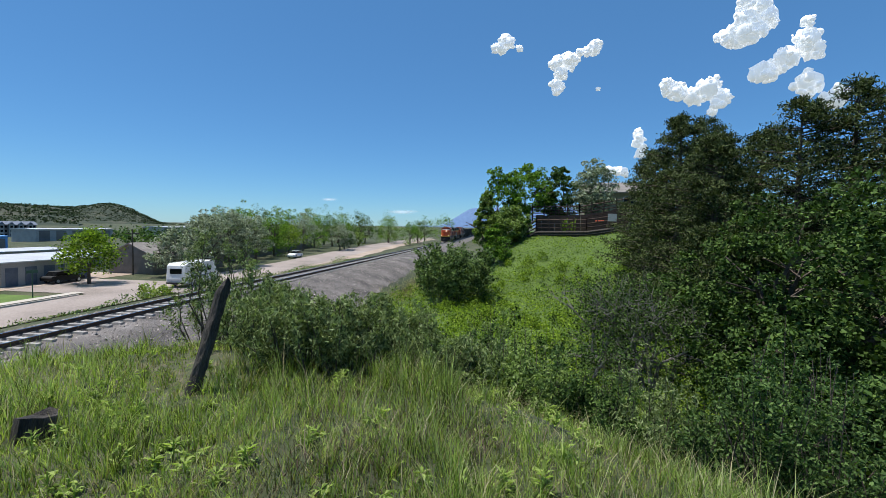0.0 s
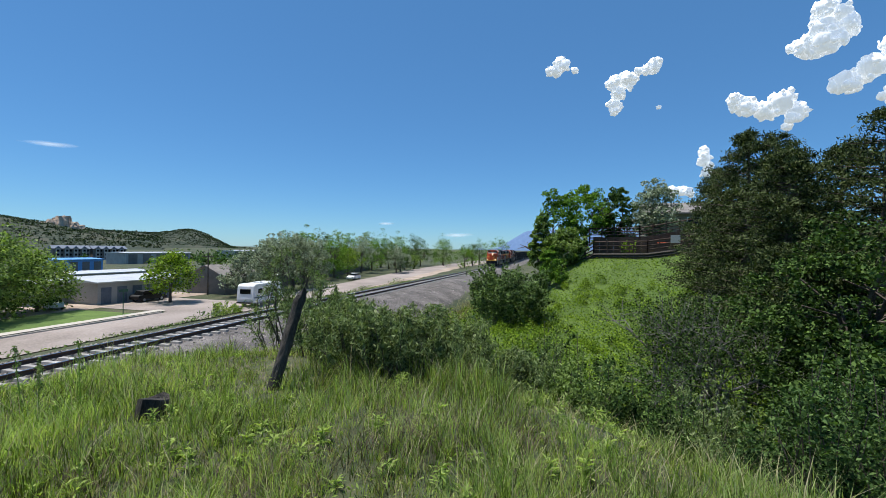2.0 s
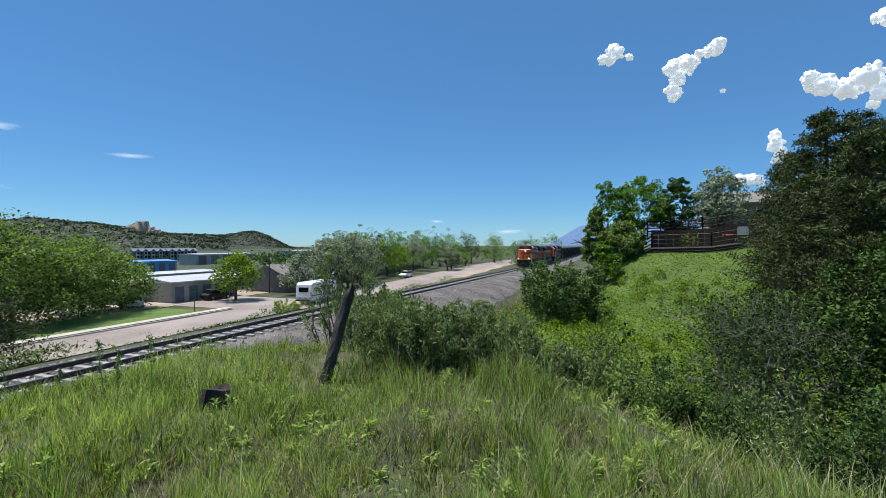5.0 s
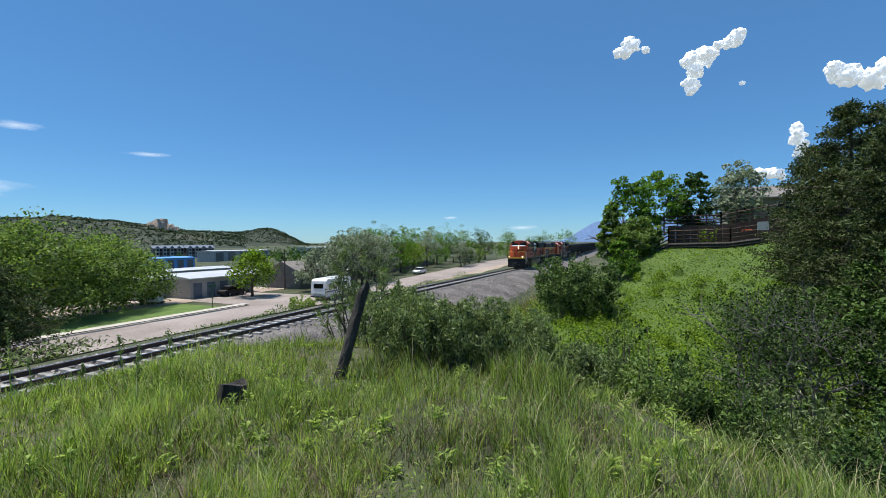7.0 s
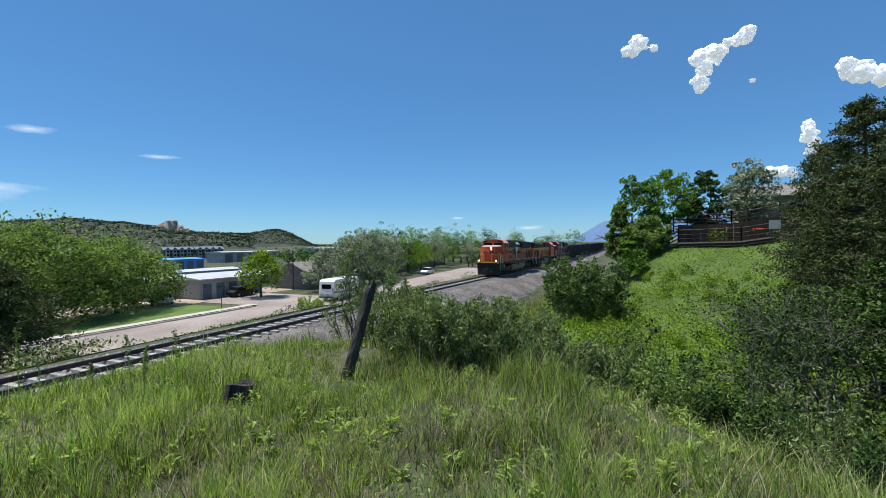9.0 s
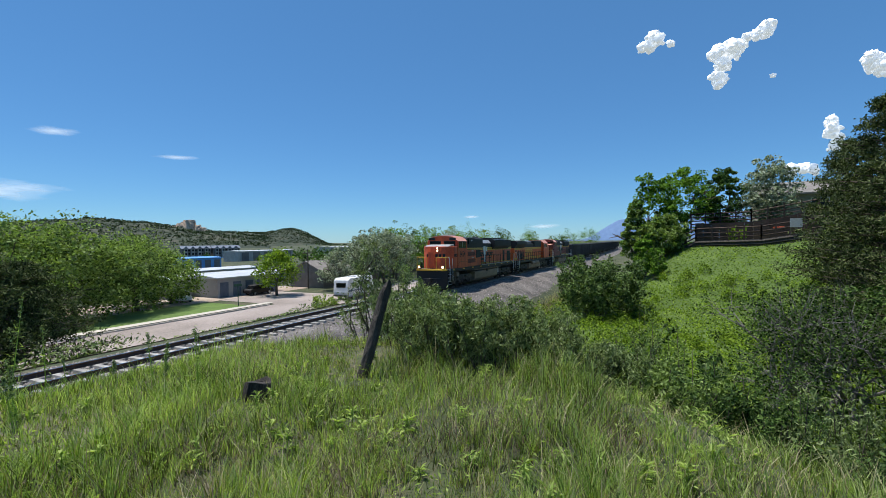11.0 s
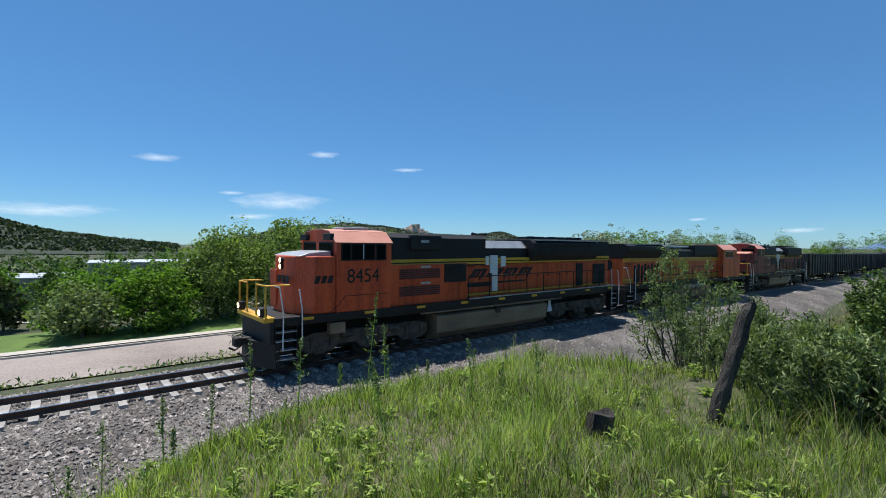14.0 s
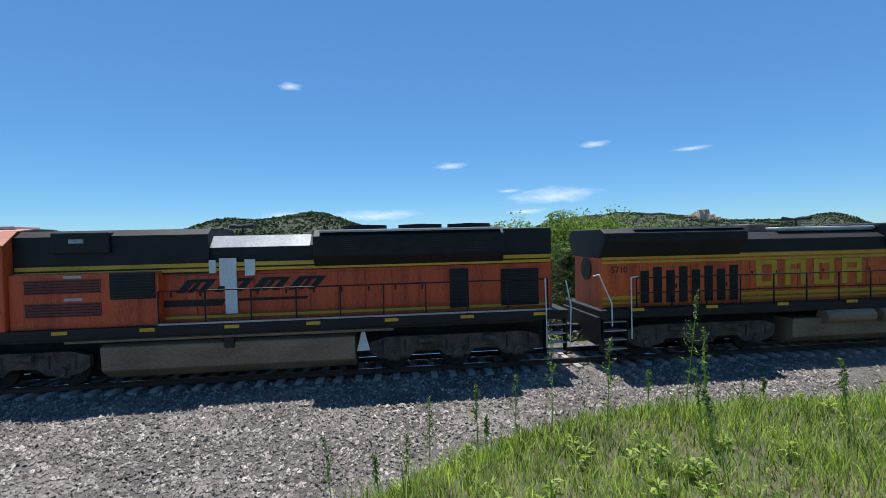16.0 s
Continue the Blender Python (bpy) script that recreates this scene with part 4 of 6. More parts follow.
def dead_shrub(x, y, h, w, seed):
    rng = np.random.default_rng(seed)
    o = thing("dead_shrub", "grey leafless thicket with tangled dead twigs", "shrub", "", Matrix.Translation((x, y, float(height(x, y)) - 0.1)))
    b, tips = bmesh.new(), []
    for i in range(7):
        a = rng.uniform(0, 2 * math.pi)
        way = Vector((math.cos(a) * w / h * 0.55, math.sin(a) * w / h * 0.55, 1)).normalized()
        wood_limbs(b, Vector((rng.normal() * w * 0.15, rng.normal() * w * 0.15, 0)), way, h * 0.36, 0.09, 4, tips, rng, 0.7)
    part("branchwork", b, M["twig"], o)
    p = np.array([tuple(t) for t in tips])
    p = p[p[:, 2] < h * 0.8]
    p = np.repeat(p, 14, 0) + rng.normal(size=(len(p) * 14, 3)) * 0.22
    v, f = leaf_quads(p, 0.11, 0.3, 0.5, rng)
    from_arrays("foliage", v, f, M["gully"], o)
    return o


def blades(name, X, Y, hgt, width, mat, label, lean=0.35, rng=RNG):
    """Curved three-sided grass blades standing on the ground."""
    n = len(X)
    Z = height(X, Y)
    a = rng.uniform(0, 2 * np.pi, n)
    d = np.stack([np.cos(a), np.sin(a), np.zeros(n)], 1)
    q = np.stack([-np.sin(a), np.cos(a), np.zeros(n)], 1)
    b = rng.uniform(0, 2 * np.pi, n)
    q = np.stack([np.cos(b), np.sin(b), np.zeros(n)], 1)
    p = np.stack([X, Y, Z - 0.02], 1)
    h = hgt[:, None]
    l = (rng.uniform(0.1, 1.0, n) * lean)[:, None] * h
    up = np.array([0, 0, 1.0])
    w = width[:, None] if np.ndim(width) else width
    v = np.stack([p - q * w, p + q * w, p + up * h * 0.6 + d * l * 0.35 + q * w * 0.8, p + up * h * 0.6 + d * l * 0.35 - q * w * 0.8,
                  p + up * h + d * l], 1).reshape(-1, 3)
    i = np.arange(n)[:, None] * 5
    me_f = np.concatenate([i + [0, 1, 2], i + [0, 2, 3], i + [3, 2, 4]])
    return tagged(from_arrays(name, v, me_f, mat), label, "grass", kind="stuff")


def scatter(n, x0, x1, y0, y1, rng=RNG):
    return rng.uniform(x0, x1, n), rng.uniform(y0, y1, n)


def grass_field():
    # dense and tufted on the knoll, thinning with distance
    n = 330000
    r = 0.8 + 14 * RNG.uniform(0, 1, n) ** 1.25
    a = RNG.uniform(radians(-72), radians(128), n)
    X, Y = r * np.sin(a), 0.5 + r * np.cos(a)
    # draw blades together into tufts
    ux, uy = 0.81 * X + 0.59 * Y + 0.12 * np.sin(1.9 * Y), 0.81 * Y - 0.59 * X + 0.12 * np.sin(2.3 * X)
    ci, cj = np.round(ux / 0.17), np.round(uy / 0.17)
    hx, hy = (np.sin(ci * 127.1 + cj * 311.7) * 43758.5) % 1 - 0.5, (np.sin(ci * 269.5 + cj * 183.3) * 43758.5) % 1 - 0.5
    ox, oy = (ci + 0.95 * hx) * 0.17 - ux, (cj + 0.95 * hy) * 0.17 - uy
    cx, cy = X + 0.81 * ox - 0.59 * oy, Y + 0.59 * ox + 0.81 * oy
    pull = RNG.uniform(0, 0.75, n) * (RNG.uniform(0, 1, n) < 0.6)
    X, Y = X + (cx - X) * pull, Y + (cy - Y) * pull
    s, d = track_sd(X, Y)
    Z = height(X, Y)
    patch = wavy(X, Y, 1.7, 3) + 0.6 * wavy(X, Y, 4.1, 5)
    clump = (np.sin(ci * 12.99 + cj * 78.23) * 4375.8) % 1
    ok = (d < -6.0 - 2.2 * smooth(0, -6, s) + 0.8 * wavy(X, Y, 0.9, 4)) & ((Z > 0.3) | (RNG.uniform(0, 1, n) < 0.4)) & (patch + RNG.normal(size=n) * 0.3 > -1.3)
    X, Y, patch, r, clump = X[ok], Y[ok], patch[ok], r[ok], clump[ok]
    h = (0.09 + 0.045 * np.clip(patch, -1, 1.5)) * (1 - 0.35 * smooth(3.4, 4.6, Y) * smooth(3.2, 2.2, X)) * (0.35 + 1.6 * clump ** 1.5) * RNG.uniform(0.5, 1.8, len(X)) + 0.04
    dry = RNG.uniform(0, 1, len(X)) < 0.16 + 0.18 * (patch < -0.4)
    w = 0.0017 + 0.0003 * r
    blades("grass", X[~dry], Y[~dry], h[~dry], w[~dry], M["grass"], "long unmown green grass", 0.7)
    blades("dry_grass", X[dry], Y[dry], h[dry] * 1.15, w[dry], M["straw"], "dry straw-coloured grass among the green", 1.0)

    # fresh grass on the shoulder above the ballast
    n = 42000
    X, Y = scatter(n, -4.5, 3.2, 3.0, 8.5)
    s, d = track_sd(X, Y)
    ok = (d < -7.6 + 0.8 * wavy(X, Y, 0.9, 4)) & (height(X, Y) > 0.2)
    X, Y = X[ok], Y[ok]
    blades("grass", X, Y, RNG.uniform(0.05, 0.17, len(X)) * (1 + 0.4 * np.clip(wavy(X, Y, 3.1, 6), -0.8, 1.5)), np.full(len(X), 0.0034), M["grass"], "fresh green grass on the edge of the knoll", 0.8)


grass_field()


def dead_patches():
    """Matted dead stalks where the grass is thin."""
    X, Y = [], []
    for x, y, r, n in ((2.75, 1.65, 0.3, 500), (2.0, 2.3, 0.22, 350), (3.4, 1.0, 0.25, 350), (1.5, 3.1, 0.2, 250), (3.6, 2.3, 0.25, 300), (0.7, 3.2, 0.25, 300), (2.6, 0.4, 0.3, 300)):
        X.append(RNG.normal(x, r, n))
        Y.append(RNG.normal(y, r, n))
    X, Y = np.concatenate(X), np.concatenate(Y)
    blades("dead_stalks", X, Y, RNG.uniform(0.05, 0.22, len(X)), np.full(len(X), 0.0028), M["deadstalk"], "brown dead stalks matted in the grass", 1.6)


dead_patches()


def knoll_weeds():
    """Small leafy growth in drifts among the grass."""
    n = 60000
    r = 1.2 + 7.0 * RNG.uniform(0, 1, n) ** 0.8
    a = RNG.uniform(radians(-60), radians(110), n)
    X, Y = r * np.sin(a), 0.8 + r * np.cos(a)
    drift = wavy(X, Y, 2.3, 7) + 0.7 * wavy(X, Y, 6.0, 2)
    keep = (drift > RNG.uniform(-0.2, 1.6, n)) & (height(X, Y) > 1.0)
    X, Y, drift = X[keep], Y[keep], drift[keep]
    Z = height(X, Y) + RNG.uniform(0.02, 1.0, len(X)) * (0.06 + 0.09 * np.clip(drift, 0, 2)) * (1 - 0.5 * smooth(3.4, 4.6, Y) * smooth(3.2, 2.2, X))
    v, f = leaf_quads(np.stack([X, Y, Z], 1), 0.034, 0.5, 0.3)
    tagged(from_arrays("knoll_weeds", v, f, M["weed"]), "drifts of small leafy weeds among the grass", "weeds", kind="stuff")


knoll_weeds()


def meadow_cover():
    """Lush low weeds on the bank below the fence and along the gully."""
    n = 90000
    X, Y = scatter(n, 8, 64, -14, 19)
    s, d = track_sd(X, Y)
    lush = np.clip(smooth(50, 40, X) * (0.45 + 0.45 * wavy(X, Y, 0.5, 2) + 0.4 * wavy(X, Y, 1.3, 4)), 0, 1)
    ok = (d < -8) & (s > 8) & ((X < 46) | (RNG.uniform(0, 1, n) < 0.7))
    X, Y, lush = X[ok], Y[ok], lush[ok]
    p = np.stack([X, Y, height(X, Y) + RNG.uniform(0, 1, len(X)) * (0.1 + 1.05 * lush)], 1)
    v, f = leaf_quads(p, 0.17, 0.25, 0.5)
    tagged(from_arrays("meadow_weeds", v, f, M["vivid"]), "bright green lush weeds covering the bank", "weeds", kind="stuff")
    # mounds of taller weeds
    m = 420
    X, Y = RNG.uniform(13, 50, m), RNG.uniform(-9, 12, m)
    s, d = track_sd(X, Y)
    ok = (d < -9.5) & (wavy(X, Y, 0.33, 1) > -0.5)
    X, Y = X[ok], Y[ok]
    R, H = RNG.uniform(0.35, 1.1, len(X)), RNG.uniform(0.35, 1.15, len(X))
    q = RNG.normal(size=(len(X), 170, 3))
    q /= np.linalg.norm(q, axis=2, keepdims=True)
    q *= RNG.uniform(0.6, 1.0, (len(X), 170, 1))
    q[..., 2] = np.abs(q[..., 2])
    p = q * np.stack([R, R, H], 1)[:, None] + np.stack([X, Y, height(X, Y)], 1)[:, None]
    v, f = leaf_quads(p.reshape(-1, 3), 0.15, 0.3, 0.5)
    tagged(from_arrays("weed_mounds", v, f, M["vivid"]), "mounds of tall yellow-green weeds on the bank", "weeds", kind="stuff")
    # straw and bare rubble at the foot of the ballast
    n = 9000
    s, d = RNG.uniform(8, 60, n), RNG.normal(-8.6, 0.7, n)
    c, sn = math.cos(math.atan(0.2)), math.sin(math.atan(0.2))
    X, Y = c * s - sn * d, 18 + sn * s + c * d
    blades("dry_weeds", X, Y, RNG.uniform(0.1, 0.5, n), np.full(n, 0.012), M["straw"], "dry straw at the foot of the ballast bank", 0.8)


meadow_cover()


def tall_weed(x, y, h, seed):
    rng = np.random.default_rng(seed)
    z = float(height(x, y))
    o = thing("tall_weed", "tall upright weed with narrow leaves and a seed spike", "weed", "tall weeds on the knoll", Matrix.Translation((x, y, z - 0.03)))
    lean = Vector((rng.normal() * 0.08, rng.normal() * 0.08, 1)).normalized()
    part("stem", rod((0, 0, 0), lean * h, 0.006, 0.002, seg=5), M["weed"], o)
    n = 40
    t = rng.uniform(0.08, 0.75, n)
    p = np.array(lean)[None] * (t * h)[:, None] + rng.normal(size=(n, 3)) * (0.035 * (1.1 - t))[:, None]
    v, f = leaf_quads(p, 0.055, 0.7, 0.14, rng)
    from_arrays("foliage", v, f, M["weed"], o)
    # a loose seed head of short side branches
    p = []
    for i in range(9):
        u, a = 0.55 + 0.05 * i, rng.uniform(0, 2 * math.pi)
        root = np.array(lean) * u * h
        way = np.array([math.cos(a) * 0.6, math.sin(a) * 0.6, 1.0]) * h * 0.17 * (1.25 - u)
        p.append(root + way * rng.uniform(0.15, 1.0, (16, 1)) + rng.normal(size=(16, 3)) * 0.007)
    p.append(np.array(lean) * (rng.uniform(0.9, 1.04, (26, 1)) * h) + rng.normal(size=(26, 3)) * 0.008)
    v, f = leaf_quads(np.concatenate(p), 0.02, 0.9, 0.5, rng)
    from_arrays("seed_spike", v, f, M["shrub"], o)


def leafy_weed(x, y, h, seed):
    """A low plant with broad pointed leaves."""
    rng = np.random.default_rng(seed)
    z = float(height(x, y))
    verts, faces = [], []
    for i in range(int(rng.integers(18, 34))):
        a, t = i * 2.4 + rng.normal() * 0.3, rng.uniform(0.15, 1)
        base = np.array([0, 0, h * t])
        ln = 0.085 * rng.uniform(0.6, 1.3) * (1.2 - 0.5 * t)
        d = np.array([math.cos(a), math.sin(a), rng.uniform(0.1, 0.9)])
        q = np.array([-math.sin(a), math.cos(a), 0]) * rng.uniform(0.006, 0.013)
        k = len(verts)
        verts += [base, base + d * ln * 0.5 + q, base + d * ln + np.array([0, 0, -0.022]), base + d * ln * 0.5 - q]
        faces.append((k, k + 1, k + 2, k + 3))
    o = thing("leafy_weed", "low bright green weed with broad pointed leaves", "weed", "leafy weeds in the grass", Matrix.Translation((x, y, z - 0.02)))
    from_arrays("foliage", verts, faces, M["weed"], o)
    part("stem", rod((0, 0, 0), (0, 0, h), 0.004, seg=5), M["weed"], o)


for k, (x, y, h) in enumerate(((-2.0, 5.0, 0.95), (-1.55, 4.75, 0.75), (-1.0, 5.4, 0.9), (0.0, 5.6, 0.8), (1.0, 5.5, 1.0), (1.35, 5.9, 0.75), (-1.9, 6.0, 0.7), (1.7, 6.6, 0.8),
                               (-0.6, 5.1, 0.55), (2.2, 6.9, 0.7), (0.4, 6.4, 0.7), (2.8, 7.3, 0.7), (-2.5, 4.3, 1.0), (1.9, 4.6, 0.55), (-0.2, 6.2, 0.6))):
    tall_weed(x, y, h, 40 + k)
for k in range(22):
    a, r = RNG.uniform(radians(-22), radians(48)), RNG.uniform(3.0, 5.2)
    x, y = r * math.sin(a) - 0.5, 1.8 + r * math.cos(a)
    if height(x, y) > 0.6 and math.hypot(x - 3.6, y - 3.8) > 0.4:
        tall_weed(x, y, float(RNG.uniform(0.3, 0.75)), 70 + k)
for k in range(300):
    a, r = RNG.uniform(radians(-45), radians(100)), RNG.uniform(1.9, 7.2)
    x, y = r * math.sin(a), 0.8 + r * math.cos(a)
    if height(x, y) > 1.2:
        leafy_weed(x, y, float(RNG.uniform(0.06, 0.2)), 100 + k)

# shrubs behind the post and down the gully: bearing, distance, height of the top, width
WILLOW = "grey-green willow shrub with narrow upright leafy stems"
BELT = [(46.8, 7.6, 4.1, 1.35), (49.8, 6.6, 3.6, 1.0), (53, 5.8, 3.3, 0.95), (56, 5.5, 3.4, 0.95), (59.2, 5.4, 3.3, 0.9), (62.2, 5.7, 2.9, 0.9), (51, 9.0, 3.0, 1.6), (57, 7.4, 3.0, 1.3), (62.5, 7.4, 2.7, 1.3), (50, 12, 2.4, 2.0), (57, 12, 2.2, 2.0)]
rng_ = np.random.default_rng(21)
for b_, r_, top_, w_ in ((65, 5.9, 2.6, 0.9), (68.5, 5.6, 2.85, 1.0), (73.5, 5.7, 2.5, 1.0), (78.5, 5.5, 2.75, 1.2), (83.5, 5.9, 2.7, 1.1), (88.5, 5.6, 2.5, 1.1), (94.5, 5.8, 2.6, 1.3), (100.5, 6.2, 2.5, 1.4)):
    BELT.append((b_, r_, top_, w_))
for b_ in np.arange(66, 122, 5.5):
    BELT.append((b_ + rng_.normal(), 8.0 + 0.4 * rng_.normal(), 2.35 - 1.1 * float(smooth(88, 96, b_)) + 0.3 * rng_.normal(), 1.35 + 0.25 * rng_.normal()))
for b_ in np.arange(64, 112, 7.0):
    BELT.append((b_ + rng_.normal(), 11.0 + 0.6 * rng_.normal(), 1.9 - 1.6 * float(smooth(88, 96, b_)) + 0.35 * rng_.normal(), 2.0))
for b_ in np.arange(62, 100, 8.0):
    BELT.append((b_ + rng_.normal(), 15.0 + 0.7 * rng_.normal(), 0.95 + 0.4 * rng_.normal(), 2.5))
BELT += [(104, 5.2, 3.25, 1.3), (112, 5.4, 3.4, 1.6), (108, 6.6, 3.2, 1.6), (120, 6.0, 3.6, 1.8)]
for k, (b_, r, top, w) in enumerate(BELT):
    x, y = r * math.sin(radians(b_)), r * math.cos(radians(b_))
    z = float(height(x, y))
    mat = "dark" if b_ > 102 and r < 7 else "shrub" if b_ < 72 else ("gully", "shrub", "elm", "dark")[k % 4] if b_ < 92 else ("gully", "dark", "shrub")[k % 3]
    far = r > 10
    shrub(x, y, max(top - z, 0.8), w, M[mat], WILLOW if mat == "shrub" else "leafy green shrub in the gully", 0.1 if far else 0.052 if mat == "shrub" else 0.044, 30 if far else 36, 110 if far else 260, 200 + k, up=1.15 if mat == "shrub" else 0.5, aspect=0.27 if mat == "shrub" else 0.45)
shrub(38, 11.5, 5.2, 7.4, M["bush"], "large dense rounded green bush beside the ballast slope", 0.2, 90, 200, 300, name="large_bush", group="", up=0.3, aspect=0.6)
shrub(42, 14.2, 3.4, 5.4, M["bush"], "dense rounded green bush beside the ballast slope", 0.2, 60, 160, 301, name="large_bush", group="", up=0.3, aspect=0.6)
shrub(50, 9.7, 3.3, 2.0, M["green"], "young bright green sapling on the bank", 0.2, 26, 70, 302, name="sapling", group="", up=0.3, aspect=0.6)
dead_shrub(21.5, -0.6, 5.8, 3.2, 5)
dead_shrub(20.0, -1.9, 4.8, 2.8, 6)

pine(6.8, 37.2, 7.0, 9.4, 399, "dark dense broad pine tree beside the track", 0.02, 34000, "")

# pines and leafy trees on the bank of the gully
for k, (b_, r, top, w) in enumerate(((96.2, 41, 10.6, 7.5), (98.6, 37, 12.4, 9.5), (102, 32, 10.0, 8), (101, 41, 13, 9), (106, 36, 10.8, 9), (109, 31, 11.4, 8.5), (113, 32, 12.2, 9),
                                     (104.5, 25, 4.5, 5), (118, 30, 11.8, 9), (101.5, 29, 4.5, 5.5), (123, 24, 10, 8))):
    x, y = r * math.sin(radians(b_)), r * math.cos(radians(b_))
    pine(x, y, top - float(height(x, y)), w, 400 + k, low=0.03, count=29000 if k < 3 else 19000 if k < 7 else 11000)
for k, (b_, r, top, w) in enumerate(((105, 25, 6.2, 6.0), (108, 21.5, 6.4, 6.0), (113, 20, 6.4, 6.5), (118, 18, 6.8, 7), (106, 19, 2.2, 4.5), (112, 16, 2.4, 4.5), (124, 15, 5, 6))):
    x, y = r * math.sin(radians(b_)), r * math.cos(radians(b_))
    broad_tree("broadleaf_tree", x, y, top - float(height(x, y)), w, M["gully"], "dense green broadleaf tree in the shady gully", 0.15, 10500, seed=500 + k, group="broadleaf trees in the gully", clumps=60, low=0.03, fill=0.46)

# ---- post and stump ----
def old_post():
    b = bmesh.new()
    base, top = Vector((-0.04, 0.02, -0.2)), Vector((0.265, -0.15, 1.02))
    n, k = 14, 10
    rng = np.random.default_rng(3)
    rings = []
    for i in range(n + 1):
        c = base.lerp(top, i / n)
        r = 0.066 * (1.08 - 0.12 * i / n)
        rings.append([b.verts.new(c + Vector((math.cos(j * 2 * math.pi / k) * r * rng.uniform(0.82, 1.12), math.sin(j * 2 * math.pi / k) * r * rng.uniform(0.82, 1.12), 0.04 * rng.normal() if i == n else 0))) for j in range(k)])
    for r0, r1 in zip(rings, rings[1:]):
        for j in range(k):
            b.faces.new((r0[j], r0[(j + 1) % k], r1[(j + 1) % k], r1[j]))
    b.faces.new(rings[-1])
    b.faces.new(rings[0][::-1])
    o = part("fence_post", b, M["oldwood"])
    o.matrix_world = Matrix.Translation((3.59, 3.77, float(height(3.59, 3.77))))
    tagged(o, "leaning blackened old wooden fence post in the grass", "post")


old_post()


def stump():
    b = bmesh.new()
    rng = np.random.default_rng(5)
    k = 12
    lo = [b.verts.new((0.13 * math.cos(a) * rng.uniform(0.8, 1.2), 0.085 * math.sin(a) * rng.uniform(0.85, 1.15), -0.1)) for a in np.arange(k) * 2 * math.pi / k]
    hi = [b.verts.new((v.co.x * 0.95, v.co.y * 0.95, 0.17 + 0.045 * rng.normal())) for v in lo]
    for j in range(k):
        b.faces.new((lo[j], lo[(j + 1) % k], hi[(j + 1) % k], hi[j]))
    b.faces.new(hi)
    o = part("tree_stump", b, M["oldwood"])
    o.matrix_world = Matrix.Translation((2.43, 3.99, float(height(2.43, 3.99)))) @ Matrix.Rotation(0.2, 4, "Y")
    tagged(o, "short blackened broken wooden stump in the grass", "stump")


stump()

# ---- street below the track ----
def sheet(name, mat, s0, s1, d0, d1, label, lift, step=3.0, wob=0.0):
    """A sheet laid over the ground between two lines beside the track."""
    ss, dd = np.arange(s0, s1 + step, step), np.linspace(d0, d1, max(2, int(abs(d1 - d0) / 1.5)))
    S, D = np.meshgrid(ss, dd, indexing="ij")
    if wob:
        edge = (D == d0) | (D == d1)
        D = D + edge * wob * wavy(S, D, 0.35, 3)
    c, sn = math.cos(math.atan(0.2)), math.sin(math.atan(0.2))
    X, Y = c * S - sn * D, 18 + sn * S + c * D
    v = np.stack([X.ravel(), Y.ravel(), height(X, Y).ravel() + lift], 1)
    k = len(dd)
    i, j = np.meshgrid(np.arange(len(ss) - 1), np.arange(k - 1), indexing="ij")
    f = np.stack([i * k + j, (i + 1) * k + j, (i + 1) * k + j + 1, i * k + j + 1], -1).reshape(-1, 4)
    return tagged(from_arrays(name, v, f, mat), label, kind="structure")


sheet("road", M["asphalt"], -90, 260, 18.5, 27.3, "sun-bleached pinkish grey asphalt street below the track", 0.06, wob=0.3)
sheet("road_shoulder", M["dirt"], 22, 230, 15.0, 18.7, "tan gravel shoulder beside the street", 0.05, wob=0.5)
sheet("track_shoulder", M["dirt"], -70, 24, 4.3, 8.6, "tan gravelly dirt strip beside the track", 0.05, wob=0.5)
sheet("parking_lot", M["dirt"], 16, 60, 38.0, 52.0, "pale tan gravel parking lot", 0.05, wob=0.4)
sheet("driveway", M["asphalt"], 41.5, 52, 27.2, 38.2, "asphalt driveway off the street", 0.05)
sheet("verge", M["lawn"], -60, 38, 29.6, 38.0, "green mown lawn behind the kerb", 0.1, wob=0.3)
sheet("footpath", M["kerb"], -60, 39.5, 28.2, 29.5, "pale concrete footpath", 0.16)
sheet("track_side_path", M["kerb"], -80, 6, 46.2, 48.2, "pale concrete path across the grass", 0.08)


def kerb(s0, s1, d, name="kerb"):
    for s in np.arange(s0, s1, 3.0):
        b = box(-1.48, 1.48, -0.09, 0.09, -0.1, 0.16, 0.02)
        o = part(name, b, M["kerb"])
        p = tp(s, d)
        o.matrix_world = Matrix.Translation((p.x, p.y, float(height(p.x, p.y)) + 0.04)) @ Matrix.Rotation(math.atan(0.2), 4, "Z")
        tagged(o, "pale concrete kerb along the street", kind="structure")


kerb(-30, 40, 27.45)


def on_ground(x, y, turn=0.0, dz=0.0):
    return Matrix.Translation((x, y, float(height(x, y)) + dz)) @ Matrix.Rotation(radians(turn), 4, "Z")


def window(parent, x0, x1, y, z0, z1, frame="white"):
    """A framed window on a wall that faces -y."""
    w = part("window", box(x0, x1, y - 0.05, y + 0.02, z0, z1), M[frame], parent)
    part("pane", box(x0 + 0.08, x1 - 0.08, y - 0.07, y - 0.045, z0 + 0.08, z1 - 0.08), M["glass"], w, "dark glass")
    return w


